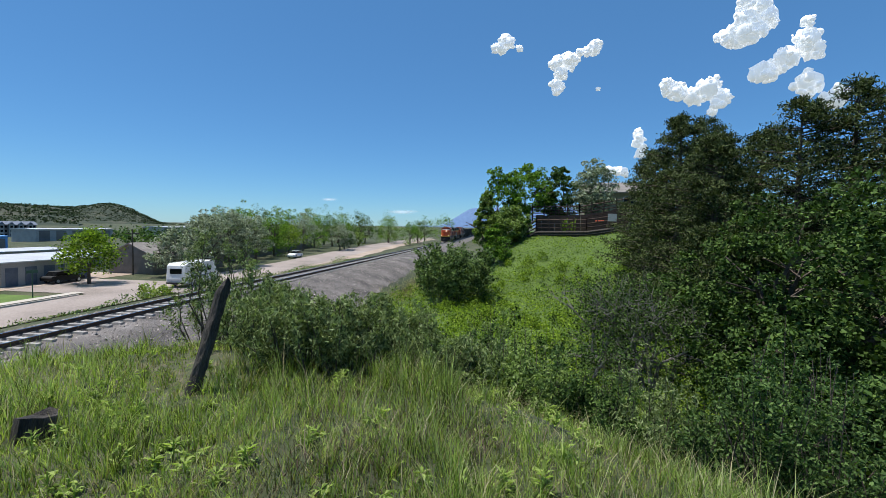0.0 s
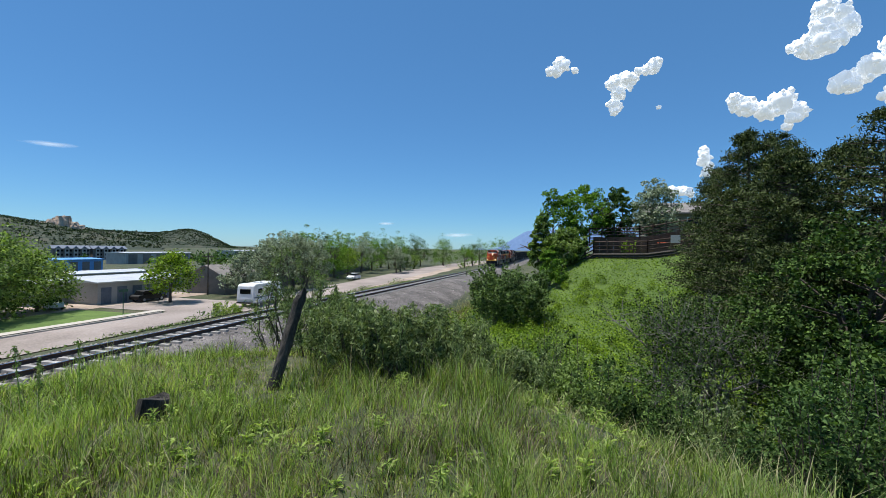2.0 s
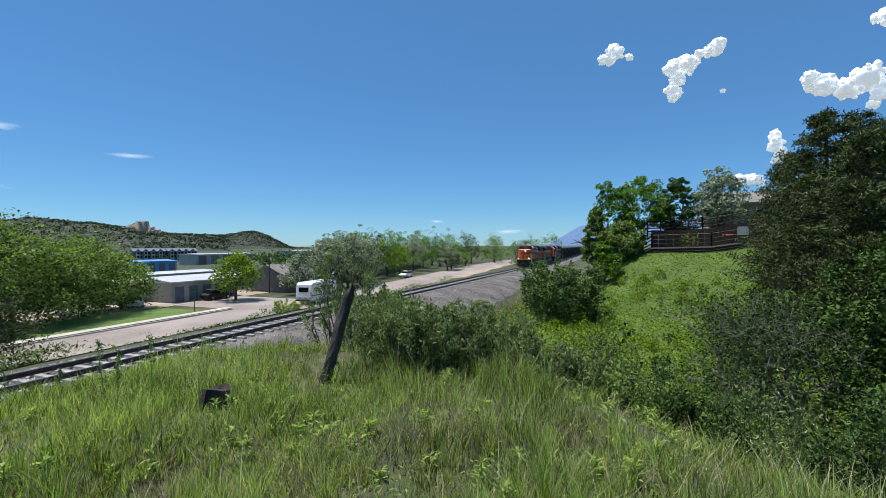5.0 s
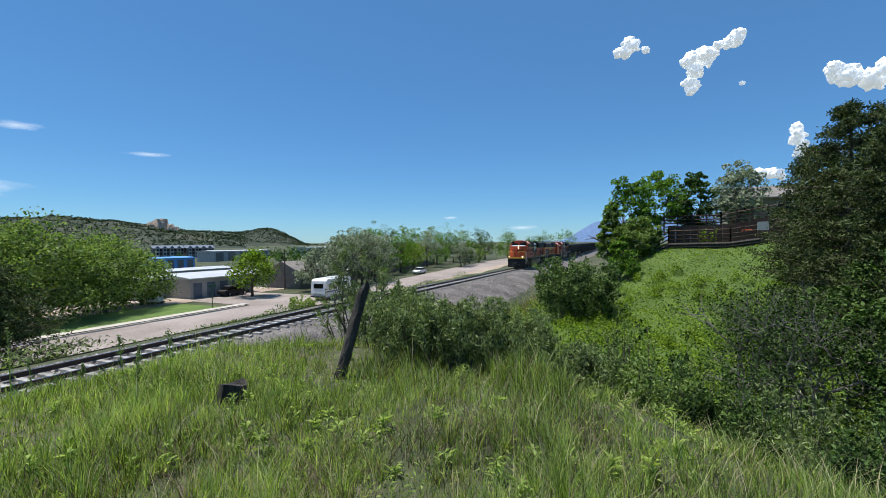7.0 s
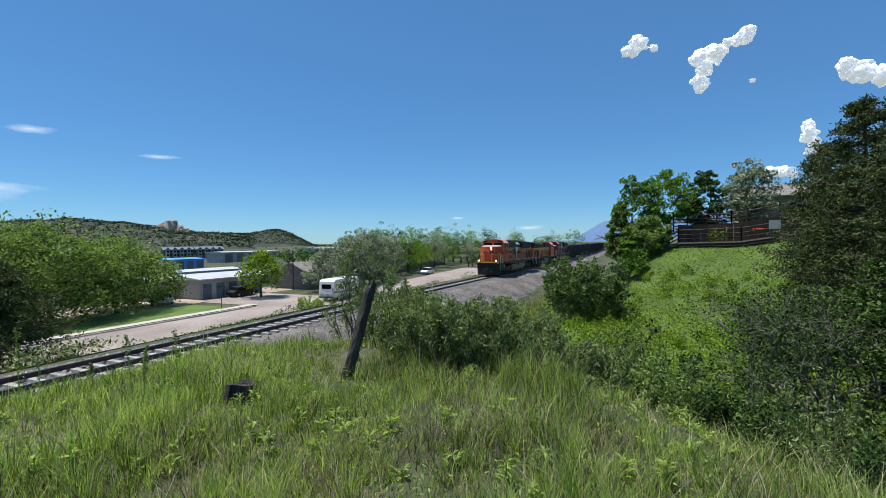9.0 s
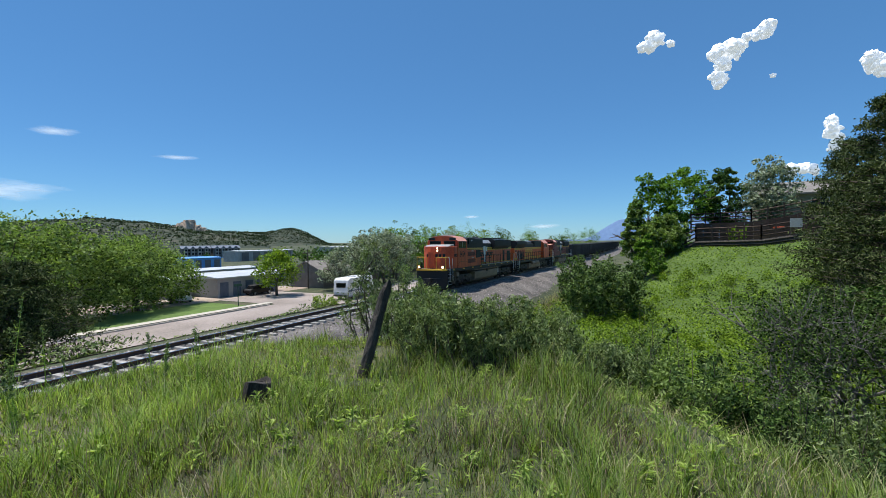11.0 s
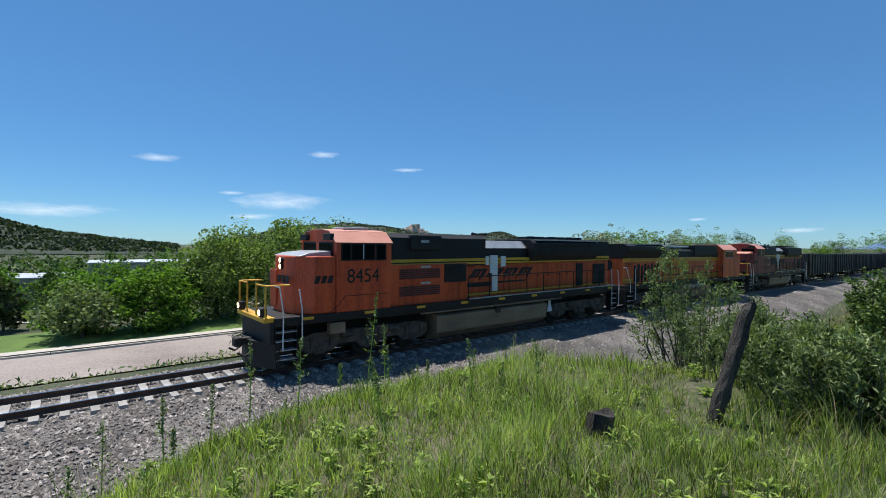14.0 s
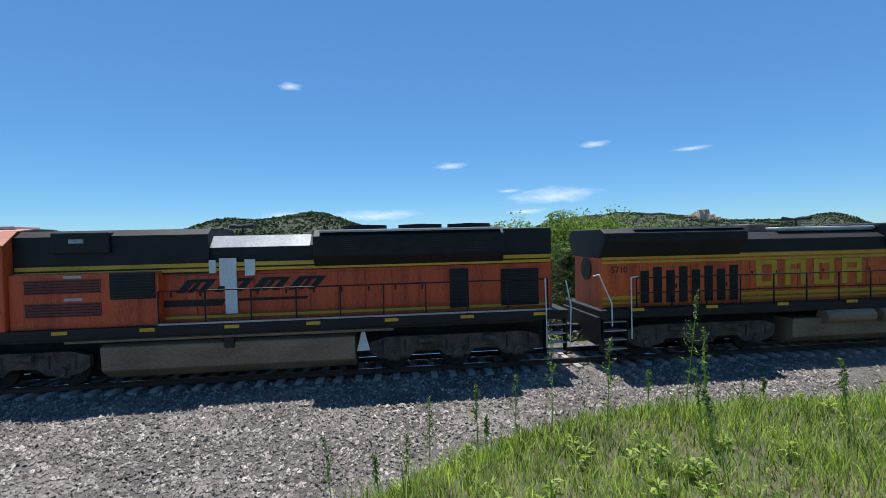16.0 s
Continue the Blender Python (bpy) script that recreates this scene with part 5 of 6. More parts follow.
def gable_house(name, x, y, turn, L, W, eave, ridge, wall, roof, label, wins=(), depth=3.0, axis="x"):
    o = thing(name, label, "house", "", on_ground(x, y, turn))
    part("wall", box(-L / 2, L / 2, -W / 2, W / 2, -depth, eave), M[wall], o)
    for sx in (-1, 1):
        part("gable", prism([(-W / 2, eave), (W / 2, eave), (0, ridge)], sx * L / 2 - 0.1, sx * L / 2 + 0.1, "x"), M[wall], o)
    for sy in (-1, 1):
        part("roof", prism([(sy * (W / 2 + 0.5), eave - 0.25), (0, ridge + 0.02), (0, ridge + 0.22), (sy * (W / 2 + 0.5), eave - 0.05)], -L / 2 - 0.4, L / 2 + 0.4, "x"), M[roof], o)
    for x0, x1, z0, z1 in wins:
        window(o, x0, x1, -W / 2, z0, z1)
    return o


def flat_shed(name, x, y, turn, L, W, H, wall, roof, label, bays=0, group=""):
    o = thing(name, label, "building", group, on_ground(x, y, turn))
    part("wall", box(-L / 2, L / 2, -W / 2, W / 2, -1.5, H), M[wall], o)
    part("roof", prism([(-W / 2 - 0.4, H), (W / 2 + 0.4, H), (W / 2 + 0.4, H + 0.15), (0, H + 0.5), (-W / 2 - 0.4, H + 0.15)], -L / 2 - 0.4, L / 2 + 0.4, "x"), M[roof], o)
    for i in range(bays):
        x0 = -L / 2 + (i + 0.2) * L / bays
        d = part("roller_door", box(x0, x0 + 0.62 * L / bays, -W / 2 - 0.05, -W / 2 + 0.02, 0.0, H - 0.6), M["blue_grey" if H < 3.5 else "aptwall"], o, "closed roller door")
        for k in range(5):
            z = (H - 0.6) * (k + 0.5) / 5
            part("rib", box(x0, x0 + 0.62 * L / bays, -W / 2 - 0.07, -W / 2 - 0.045, z, z + 0.05), M["blue_grey"], d)
    return o


M["blue_grey"] = surface("grey blue metal", (0.09, 0.11, 0.15), (0.14, 0.17, 0.22), None, 1.0, 10.0, 0.6)
M["palewall"] = surface("pale grey block wall", (0.32, 0.31, 0.3), (0.42, 0.41, 0.4), None, 0.5, 8.0, 0.9)
M["bluewall"] = surface("pale blue grey cladding", (0.25, 0.3, 0.38), (0.32, 0.37, 0.46), None, 0.3, 6.0, 0.8)

flat_shed("storage_building", 39.5, 70.5, 8, 11, 7, 2.9, "palewall", "metalroof", "long pale storage building with blue doors and a metal roof", 5, "storage buildings")
flat_shed("storage_building", 32.3, 76.0, 8, 6, 8, 3.0, "palewall", "metalroof", "pale storage building with a metal roof", 0, "storage buildings")
flat_shed("storage_building", 46, 93, 8, 34, 9, 2.8, "palewall", "metalroof", "long pale storage building with a white metal roof", 8, "storage buildings")
flat_shed("storage_building", 50, 112, 8, 36, 9, 3.0, "palewall", "metalroof", "long pale storage building with a white metal roof", 8, "storage buildings")
gable_house("grey_house", 55.8, 68.5, 8, 8.5, 8, 2.8, 4.6, "siding", "roof", "low grey brown house with a shingled gable roof", ((-3.5, -2.2, 1.0, 2.2), (1.5, 3.0, 1.0, 2.2)), 2.0)
flat_shed("blue_building", 78, 166, 5, 13.5, 12, 4.2, "blue", "blue", "bright blue sheet metal building with a blue roof", 4)
flat_shed("warehouse", -42, 80, 12, 18, 14, 5.6, "bluewall", "blue_grey", "pale blue grey warehouse with a dark roof", 2)
flat_shed("warehouse", -25, 92, 12, 14, 12, 4.4, "palewall", "metalroof", "pale grey warehouse with a metal roof", 2)
flat_shed("warehouse", -9, 122, 5, 22, 12, 5.5, "palewall", "metalroof", "pale grey office building with dark windows", 6)
flat_shed("warehouse", 12, 150, 5, 30, 14, 5.5, "palewall", "metalroof", "pale warehouse with a white metal roof", 5)
flat_shed("warehouse", 150, 240, 5, 36, 14, 5.5, "palewall", "metalroof", "white roofed warehouse in the distance", 5)
flat_shed("warehouse", 230, 260, 5, 40, 14, 6.5, "palewall", "metalroof", "white roofed warehouse in the distance", 5)


def apartments(x, y, turn):
    o = thing("apartment_building", "dark grey three-storey apartment building with gabled bays", "building", "apartment buildings", on_ground(x, y, turn, -0.5))
    part("wall", box(-10, 10, -5, 5, -2, 8.4), M["aptwall"], o)
    part("roof", prism([(-5.8, 8.3), (5.8, 8.3), (0, 10.4)], -10.6, 10.6, "x"), M["blue_grey"], o)
    for i in range(4):
        x0 = -8.6 + i * 4.7
        b = part("bay", box(x0, x0 + 2.4, -6.2, -4.9, -2, 8.6), M["palewall"], o)
        part("bay_roof", prism([(x0 - 0.3, 8.5), (x0 + 2.7, 8.5), (x0 + 1.2, 10.0)], -6.6, -4.0, "y"), M["blue_grey"], o)
        for k in range(3):
            z = 0.8 + 2.7 * k
            window(o, x0 + 0.5, x0 + 1.9, -6.2, z, z + 1.5, "blue_grey")
            window(o, x0 + 2.8, x0 + 4.0, -5.0, z, z + 1.5, "blue_grey")


for k in range(2):
    apartments(171 + 21.5 * k, 361 - 4 * k, -12)


# ---- vehicles ----
def wheel(parent, x, y, r, w=0.2):
    o = part("wheel", rod((x, y - w / 2, r), (x, y + w / 2, r), r, seg=20), M["tyre"], parent)
    part("rim", rod((x, y - w / 2 - 0.01, r), (x, y + w / 2 + 0.01, r), r * 0.6, seg=14), M["silver"], o)


def camper(x, y, turn):
    o = thing("motorhome", "cream white motorhome with dark windows parked on the street", "motorhome", "", on_ground(x, y, turn, 0.06))
    part("body", prism([(-3.4, 0.55), (-3.55, 1.0), (-3.35, 2.75), (-2.9, 3.0), (3.2, 3.0), (3.5, 2.7), (3.6, 1.5), (4.4, 1.2), (4.5, 0.55)], -1.2, 1.2, "y", bevel=0.08), M["white"], o)
    part("stripe", box(-3.3, 3.5, -1.225, 1.225, 1.15, 1.3), M["blue_grey"], o, "blue grey stripe")
    part("skirt", box(-3.3, 4.3, -1.18, 1.18, 0.4, 0.7, 0.03), M["palewall"], o)
    for x0, x1 in ((-2.4, -1.4), (-0.6, 0.5), (1.4, 2.3)):
        for sy in (-1, 1):
            w = part("window", box(x0, x1, sy * 1.2 - 0.03, sy * 1.2 + 0.03, 1.75, 2.35, 0.02), M["black"], o)
            part("pane", box(x0 + 0.06, x1 - 0.06, sy * 1.2 - 0.04, sy * 1.2 + 0.04, 1.8, 2.3), M["glass"], w)
    w = part("rear_window", box(-3.5, -3.38, -0.75, 0.75, 1.7, 2.35, 0.02), M["black"], o)
    part("pane", box(-3.52, -3.49, -0.68, 0.68, 1.76, 2.29), M["glass"], w)
    part("roof_vent", box(-1, 0, -0.4, 0.4, 3.0, 3.15, 0.04), M["white"], o)
    part("bumper", box(-3.75, -3.5, -1.1, 1.1, 0.5, 0.68, 0.03), M["black"], o)
    for wx in (-2.0, 3.2):
        for wy in (-1.05, 1.05):
            wheel(o, wx, wy, 0.38)


def car(x, y, turn, paint, label):
    o = thing("car", label, "car", "parked cars", on_ground(x, y, turn, 0.07))
    part("body", prism([(-2.2, 0.35), (-2.25, 0.75), (-2.1, 0.95), (-1.5, 1.0), (1.1, 0.98), (2.0, 0.85), (2.25, 0.65), (2.2, 0.3)], -0.88, 0.88, "y", bevel=0.06), M[paint], o)
    part("cabin", prism([(-1.7, 0.98), (-1.25, 1.46), (0.2, 1.5), (0.95, 0.98)], -0.76, 0.76, "y", bevel=0.04), M["glass"], o, "dark glass cabin")
    part("roof", prism([(-1.3, 1.45), (-1.2, 1.52), (0.15, 1.55), (0.3, 1.47)], -0.74, 0.74, "y", bevel=0.02), M[paint], o)
    for wx in (-1.35, 1.35):
        for wy in (-0.8, 0.8):
            wheel(o, wx, wy, 0.32)
    for y_ in (-0.65, 0.65):
        part("headlight", box(2.15, 2.26, y_ - 0.15, y_ + 0.15, 0.62, 0.74, 0.02), M["silver"], o)


camper(46.2, 49.8, 16)
car(88.5, 65.0, 192, "white", "white car on the street")
car(29.6, 66.5, 75, "white", "small white car in the gravel parking lot")
car(40.6, 65.4, 8, "black", "black car parked before the storage doors")
car(70, 75, 12, "silver", "silver grey car parked behind the street")
car(76, 76.5, 12, "white", "white car parked behind the street")


def sign_post(x, y):
    o = thing("street_sign", "thin green street sign post by the kerb", "sign", "", on_ground(x, y))
    part("pole", rod((0, 0, 0), (0, 0, 3.0), 0.05, seg=8), M["dark_green"], o)
    part("plate", box(-0.5, 0.5, -0.02, 0.02, 2.65, 2.95), M["dark_green"], o)


M["dark_green"] = surface("dark green paint", (0.02, 0.07, 0.04), (0.03, 0.1, 0.06), None, 1.0, 14.0, 0.5)
sign_post(31.3, 55.0)


def power_pole(x, y, h):
    o = thing("utility_pole", "weathered wooden utility pole with a crossarm", "pole", "", on_ground(x, y))
    part("pole", rod((0, 0, 0), (0, 0, h), 0.13, 0.09, seg=10), M["bark"], o)
    part("crossarm", box(-1.1, 1.1, -0.05, 0.05, h - 0.8, h - 0.65), M["bark"], o)


power_pole(50.5, 66, 7.0)


def board_fence(pts, n, h, label, mat="fence"):
    o = thing("board_fence", label, "fence", "")
    for (x0, y0), (x1, y1) in zip(pts, pts[1:]):
        for i in range(n):
            x, y = x0 + (x1 - x0) * (i + 0.5) / n, y0 + (y1 - y0) * (i + 0.5) / n
            w = math.hypot(x1 - x0, y1 - y0) / n
            b = part("panel", box(-w / 2 + 0.01, w / 2 - 0.01, -0.03, 0.03, -0.2, h), M[mat], o)
            b.matrix_world = on_ground(x, y, math.degrees(math.atan2(y1 - y0, x1 - x0)))


board_fence([(57, 62.5), (67, 64.8)], 12, 1.8, "grey board fence beside the house", "siding")
board_fence([(70, 70), (120, 82)], 26, 1.7, "long grey board fence behind the street", "siding")

# ---- trees of the town ----
OLIVE = "silvery grey-green olive tree"
TOWN = ((41.2, 61.5, 7.3, 5.6, "vivid", "bright yellow-green tree beside the parking lot", 5200), (51.6, 59.4, 7.2, 5.0, "olive", OLIVE, 4200), (58.5, 60.0, 9.8, 5.6, "olive", OLIVE, 4600), (61, 63.5, 10.4, 5.0, "olive", OLIVE, 3600), (64.5, 61.0, 11.0, 5.6, "olive", OLIVE, 4200),
        (69, 62, 10.5, 5.0, "olive", OLIVE, 3600), (75, 68, 11.3, 6.7, "green", "", 3600), (82, 70.5, 9.6, 6.2, "olive", OLIVE, 3000), (90, 72, 10.9, 7.3, "green", "", 3600), (98, 74, 8.3, 6.7, "vivid", "", 3000),
        (107, 76, 10.5, 7.3, "olive", OLIVE, 3000), (112, 67.5, 7.7, 4.5, "olive", OLIVE, 2400), (116.5, 68.8, 5.8, 4.5, "dark", "", 2000), (118, 80, 10.2, 7.8, "green", "", 2600), (128, 80, 9.6, 7.8, "dark", "", 2600), (138, 82, 10.2, 7.8, "green", "", 2400),
        (150, 80, 9.6, 7.8, "dark", "", 2400), (160, 75, 9.6, 9.0, "green", "", 2400), (168, 66, 9.6, 9.0, "dark", "", 2400), (176, 58, 10.2, 9.0, "green", "", 2400), (150, 62, 8.3, 7.8, "green", "", 2400), (186, 70, 11.5, 10.1, "green", "", 2400), (73, 72, 10.8, 5.4, "olive", OLIVE, 2600), (79, 76, 11.6, 6.4, "green", "", 2600), (86, 77, 11.8, 6.6, "elm", "", 2600), (94, 79, 12.0, 7.0, "dark", "", 2600), (103, 82, 12.2, 7.5, "elm", "", 2600), (112, 84, 12.4, 7.5, "green", "", 2600), (123, 86, 12.5, 8.0, "elm", "", 2600), (134, 87, 12.6, 8.4, "green", "", 2600), (146, 88, 12.6, 8.6, "elm", "", 2600), (158, 86, 12.4, 9.0, "dark", "", 2600), (170, 80, 12.0, 9.0, "elm", "", 2600), (124, 71.5, 5.5, 4.5, "olive", OLIVE, 2000), (133, 73, 5.2, 4.5, "elm", "", 2000),
        (9, 57, 11.0, 9.0, "elm", "", 17000), (16, 60, 10.6, 9.5, "elm", "", 16000), (1.5, 57, 9.6, 8.0, "elm", "", 14000), (-4, 51.5, 6.0, 6.0, "green", "", 9000), (-9, 50, 4.5, 5.0, "shrub", "", 6000),
        (24, 67, 9.5, 8.5, "elm", "", 7000), (-3.5, 55, 6.0, 6.5, "dark", "", 4500), (22.5, 62, 9.6, 9.0, "elm", "", 8000), (27.8, 65.5, 7.2, 6.5, "elm", "", 6000), (4, 60, 10.5, 9.0, "elm", "", 7000), (12.5, 64, 11.0, 9.0, "elm", "", 7000), (-9, 53, 5.5, 6, "green", "", 4000),
        (-16, 57, 5.0, 2.8, "pine", "dark upright juniper on the grass", 3000), (-14.5, 68, 5.5, 5, "dark", "", 3000), (-20.5, 71, 6, 5, "green", "", 3000), (-27, 74, 6.0, 5, "dark", "", 3000), (-10, 74, 6.5, 6, "green", "", 3000), (-33, 76, 5, 4, "dark", "", 2500),
        (-16.5, 84, 7, 6, "green", "", 2500), (-4, 82, 7.5, 7, "green", "", 2500))
for k, (x, y, h, w, mat, lab, n) in enumerate(TOWN):
    broad_tree("tree" if mat != "pine" else "juniper", x, y, h, w, M[mat], lab or "leafy green town tree beside the street", 0.31, int(n * (1.1 if n < 5000 else 0.9)), seed=600 + k, group="trees of the town", clumps=75 if n < 5000 else 110, low=0.0 if mat in ("pine", "green", "elm") else 0.15, ragged=0.3 if n < 5000 else 0.12, fill=0.75 if n < 5000 else 0.95)


def far_trees():
    """Countless distant trees among the roofs of the town."""
    rng = np.random.default_rng(77)
    n = 420
    b, r = rng.uniform(-45, 78, n), 110 + 420 * rng.uniform(0, 1, n) ** 1.3
    X, Y = r * np.sin(np.radians(b)), r * np.cos(np.radians(b))
    s, d = track_sd(X, Y)
    ok = (d > 60 + 0.0 * s) & ~((X > 20) & (X < 75) & (Y > 60) & (Y < 120)) & ~((b > 19) & (b < 28) & (r > 140) & (r < 230)) & ~((b > 18) & (b < 34) & (r > 120) & (r < 300))
    X, Y, r = X[ok], Y[ok], r[ok]
    H = rng.uniform(3.5, 7.5, len(X))
    per = 150
    p = rng.normal(size=(len(X), per, 3))
    p *= (rng.uniform(0.5, 1, (len(X), per, 1)) ** 0.5) / np.linalg.norm(p, axis=2, keepdims=True)
    lump = 1 + 0.35 * np.sin(5 * p[..., :1] + 4 * p[..., 1:2] + 3 * p[..., 2:3] + rng.uniform(0, 6, (len(X), 1, 1)))
    p = p * lump * (H[:, None, None] * np.array([0.5, 0.5, 0.5])) + np.stack([X, Y, height(X, Y) + H * 0.48], 1)[:, None]
    v, f = leaf_quads(p.reshape(-1, 3), 0.95, 0.3, 0.7, rng)
    tagged(from_arrays("distant_trees", v, f, M["dark"]), "distant green trees spread over the town", "trees", kind="stuff")


far_trees()


def verge_plants():
    rng = np.random.default_rng(31)
    n = 80000
    s, d = rng.uniform(-45, 70, n), rng.uniform(3.6, 18.6, n)
    c, sn = math.cos(math.atan(0.2)), math.sin(math.atan(0.2))
    X, Y = c * s - sn * d, 18 + sn * s + c * d
    ok = wavy(s, d, 0.45, 6) > rng.uniform(-0.85, 1.2, n)
    X, Y = X[ok], Y[ok]
    lush = np.clip(wavy(X, Y, 0.45, 6), 0, 1)
    p = np.stack([X, Y, height(X, Y) + rng.uniform(0, 1, len(X)) * (0.15 + 0.75 * lush)], 1)
    v, f = leaf_quads(p, 0.2, 0.9, 0.35, rng)
    tagged(from_arrays("verge_weeds", v, f, M["shrub"]), "scrubby green weeds between the track and the street", "weeds", kind="stuff")


verge_plants()
shrub(35.0, 42.5, 2.0, 3.2, M["weed"], "pale green weedy bush beside the street", 0.16, 30, 120, 701, name="roadside_bush", group="")

# ---- house on the bank ----
gable_house("bank_house", 76, -4.0, -82, 12, 10, 4.9, 6.5, "stucco", "roof", "tan stucco house with a shallow grey roof on the bank", ((-5.0, -3.6, 3.0, 4.2), (-1.0, 0.8, 3.0, 4.2), (-5.2, -3.2, 0.4, 2.2)), 2.0)


def rail_fence(pts, n, label, z_off=0.0, h=1.5, rails=(0.35, 0.8, 1.3), wall=0.0):
    o = thing("rail_fence", label, "fence", "rail fences below the house")
    for (x0, y0), (x1, y1) in zip(pts, pts[1:]):
        turn, ln = math.degrees(math.atan2(y1 - y0, x1 - x0)), math.hypot(x1 - x0, y1 - y0)
        z0, z1 = float(height(x0, y0)) + z_off, float(height(x1, y1)) + z_off
        for i in range(n + 1):
            f = i / n
            part("post", box(-0.07, 0.07, -0.07, 0.07, -0.6, h), M["fence"], o).matrix_world = Matrix.Translation((x0 + (x1 - x0) * f, y0 + (y1 - y0) * f, z0 + (z1 - z0) * f))
        for z in rails:
            b = rod((x0, y0, z0 + z), (x1, y1, z1 + z), 0.065, seg=4)
            part("rail", b, M["fence"], o)
        if wall:
            for k in range(3):
                b = rod((x0, y0, z0 - 0.25 - 0.3 * k), (x1, y1, z1 - 0.25 - 0.3 * k), 0.2, seg=4)
                part("sleeper", b, M["oldwood"], o, "dark retaining timber")


rail_fence([(56.5, 13.0), (58.0, 7.0), (58.5, 1.0), (58.5, -4.0)], 4, "dark brown rail fence on a timber retaining wall", 0.7, 1.5, wall=1)
rail_fence([(62, 8.0), (62.5, 2.0), (63, -4.0)], 4, "weathered grey brown rail fence", 2.2, 1.7, (0.1, 0.5, 0.9, 1.35))
board_fence([(61.5, 7.5), (62, 1.0), (62.4, -4.0)], 8, 2.4, "dark board retaining fence below the house")


def feeder(x, y):
    o = thing("yard_table", "small red-topped table in the yard", "table", "", on_ground(x, y, 0, 0.7))
    part("tabletop", box(-0.9, 0.9, -0.5, 0.5, 0.7, 0.85, 0.05), M["orange"], o)
    for sx in (-0.6, 0.6):
        for sy in (-0.3, 0.3):
            part("leg", box(sx - 0.04, sx + 0.04, sy - 0.04, sy + 0.04, -0.8, 0.7), M["fence"], o)


feeder(59.8, -0.5)
part("sign_board", box(-0.03, 0.03, -0.5, 0.5, 0.5, 1.4, 0.01), M["palewall"]).matrix_world = on_ground(58.3, -1.9, 0, 0.9)
tagged(bpy.data.objects["sign_board"], "plain pale board fixed to the rail fence", "sign")
for k, (b_, r, top, w, mat) in enumerate(((77.0, 60, 8.6, 3, "elm"), (78.8, 62, 12.4, 5.0, "green"), (82.0, 64, 13.2, 5.8, "green"), (85.6, 66, 13.0, 4.4, "dark"), (89.7, 67, 13.8, 5.2, "olive"), (78.0, 53, 4.6, 2.0, "green"), (80, 58, 7.0, 4.0, "elm"))):
    x, y = r * math.sin(radians(b_)), r * math.cos(radians(b_))
    broad_tree("tree", x, y, top - float(height(x, y)), w, M[mat], "tall leafy tree beside the rail fence" if mat != "olive" else "tall silvery willow beside the house", 0.28, 9000, seed=800 + k, group="trees beside the house", clumps=110, low=0.14, fill=0.6 if mat != "olive" else 0.75)
shrub(59.3, 3.2, 2.4, 2.0, M["vivid"], "small yellow-green sapling below the fence", 0.2, 16, 60, 702, name="sapling", group="", up=0.3)


# ---- hills ----
def ridge(name, label, b0, b1, dist, depth, profile, mat, base=-8.0, rough=6.0, seed=1):
    """A range of hills: profile gives its skyline's angle over each bearing."""
    rng = np.random.default_rng(seed)
    B, F = np.linspace(b0, b1, 260), np.linspace(0, 1, 34)
    bb, ff = np.meshgrid(B, F, indexing="ij")
    r = dist + depth * ff
    crest = np.sin(np.clip(ff / 0.72, 0, 1) * math.pi / 2) * (1 - 0.4 * smooth(0.72, 1.0, ff))
    X, Y = r * np.sin(np.radians(bb)), r * np.cos(np.radians(bb))
    top = 4.2 + (dist + 0.72 * depth) * np.tan(np.radians(profile(bb)))
    lump = rough * (wavy(X, Y, 0.02, seed) + 0.6 * wavy(X, Y, 0.055, seed + 2) + 0.35 * wavy(X, Y, 0.16, seed + 3)) * crest * (1 - 0.7 * smooth(0.55, 0.72, ff) * (1 - smooth(0.72, 0.8, ff)))
    Z = base + (top - base) * crest + lump * 0.5
    v = np.stack([X.ravel(), Y.ravel(), Z.ravel()], 1)
    k = len(F)
    i, j = np.meshgrid(np.arange(len(B) - 1), np.arange(k - 1), indexing="ij")
    f = np.stack([i * k + j, (i + 1) * k + j, (i + 1) * k + j + 1, i * k + j + 1], -1).reshape(-1, 4)
    o = tagged(from_arrays(name, v, f, mat, smooth=True), label, kind="structure")
    # dark scrub oak and pines dotted over the slopes
    if mat is not M["haze"]:
        n = 11000
        q = rng.uniform(0, 1, n)
        fi = rng.uniform(0.05, 0.7, n)
        bi = b0 + (b1 - b0) * q
        ok = wavy(bi * 6, fi * 30, 1.0, seed) > rng.uniform(-1.6, 0.6, n)
        bi, fi = bi[ok], fi[ok]
        ii, jj = (bi - b0) / (b1 - b0) * (len(B) - 1), fi * (k - 1)
        z = Z[ii.astype(int), jj.astype(int)]
        rr = dist + depth * fi
        c = np.stack([rr * np.sin(np.radians(bi)), rr * np.cos(np.radians(bi)), z + 1.5], 1)
        p = np.repeat(c, 3, 0) + rng.normal(size=(len(c) * 3, 3)) * np.array([1.8, 1.8, 1.1])
        lv, lf = leaf_quads(p, 3.8, 0.4, 0.8, rng)
        tagged(from_arrays("hill_scrub", lv, lf, M["scrub"]), "dark scrub and pines dotted over the hillside", "trees", kind="stuff")
    return o


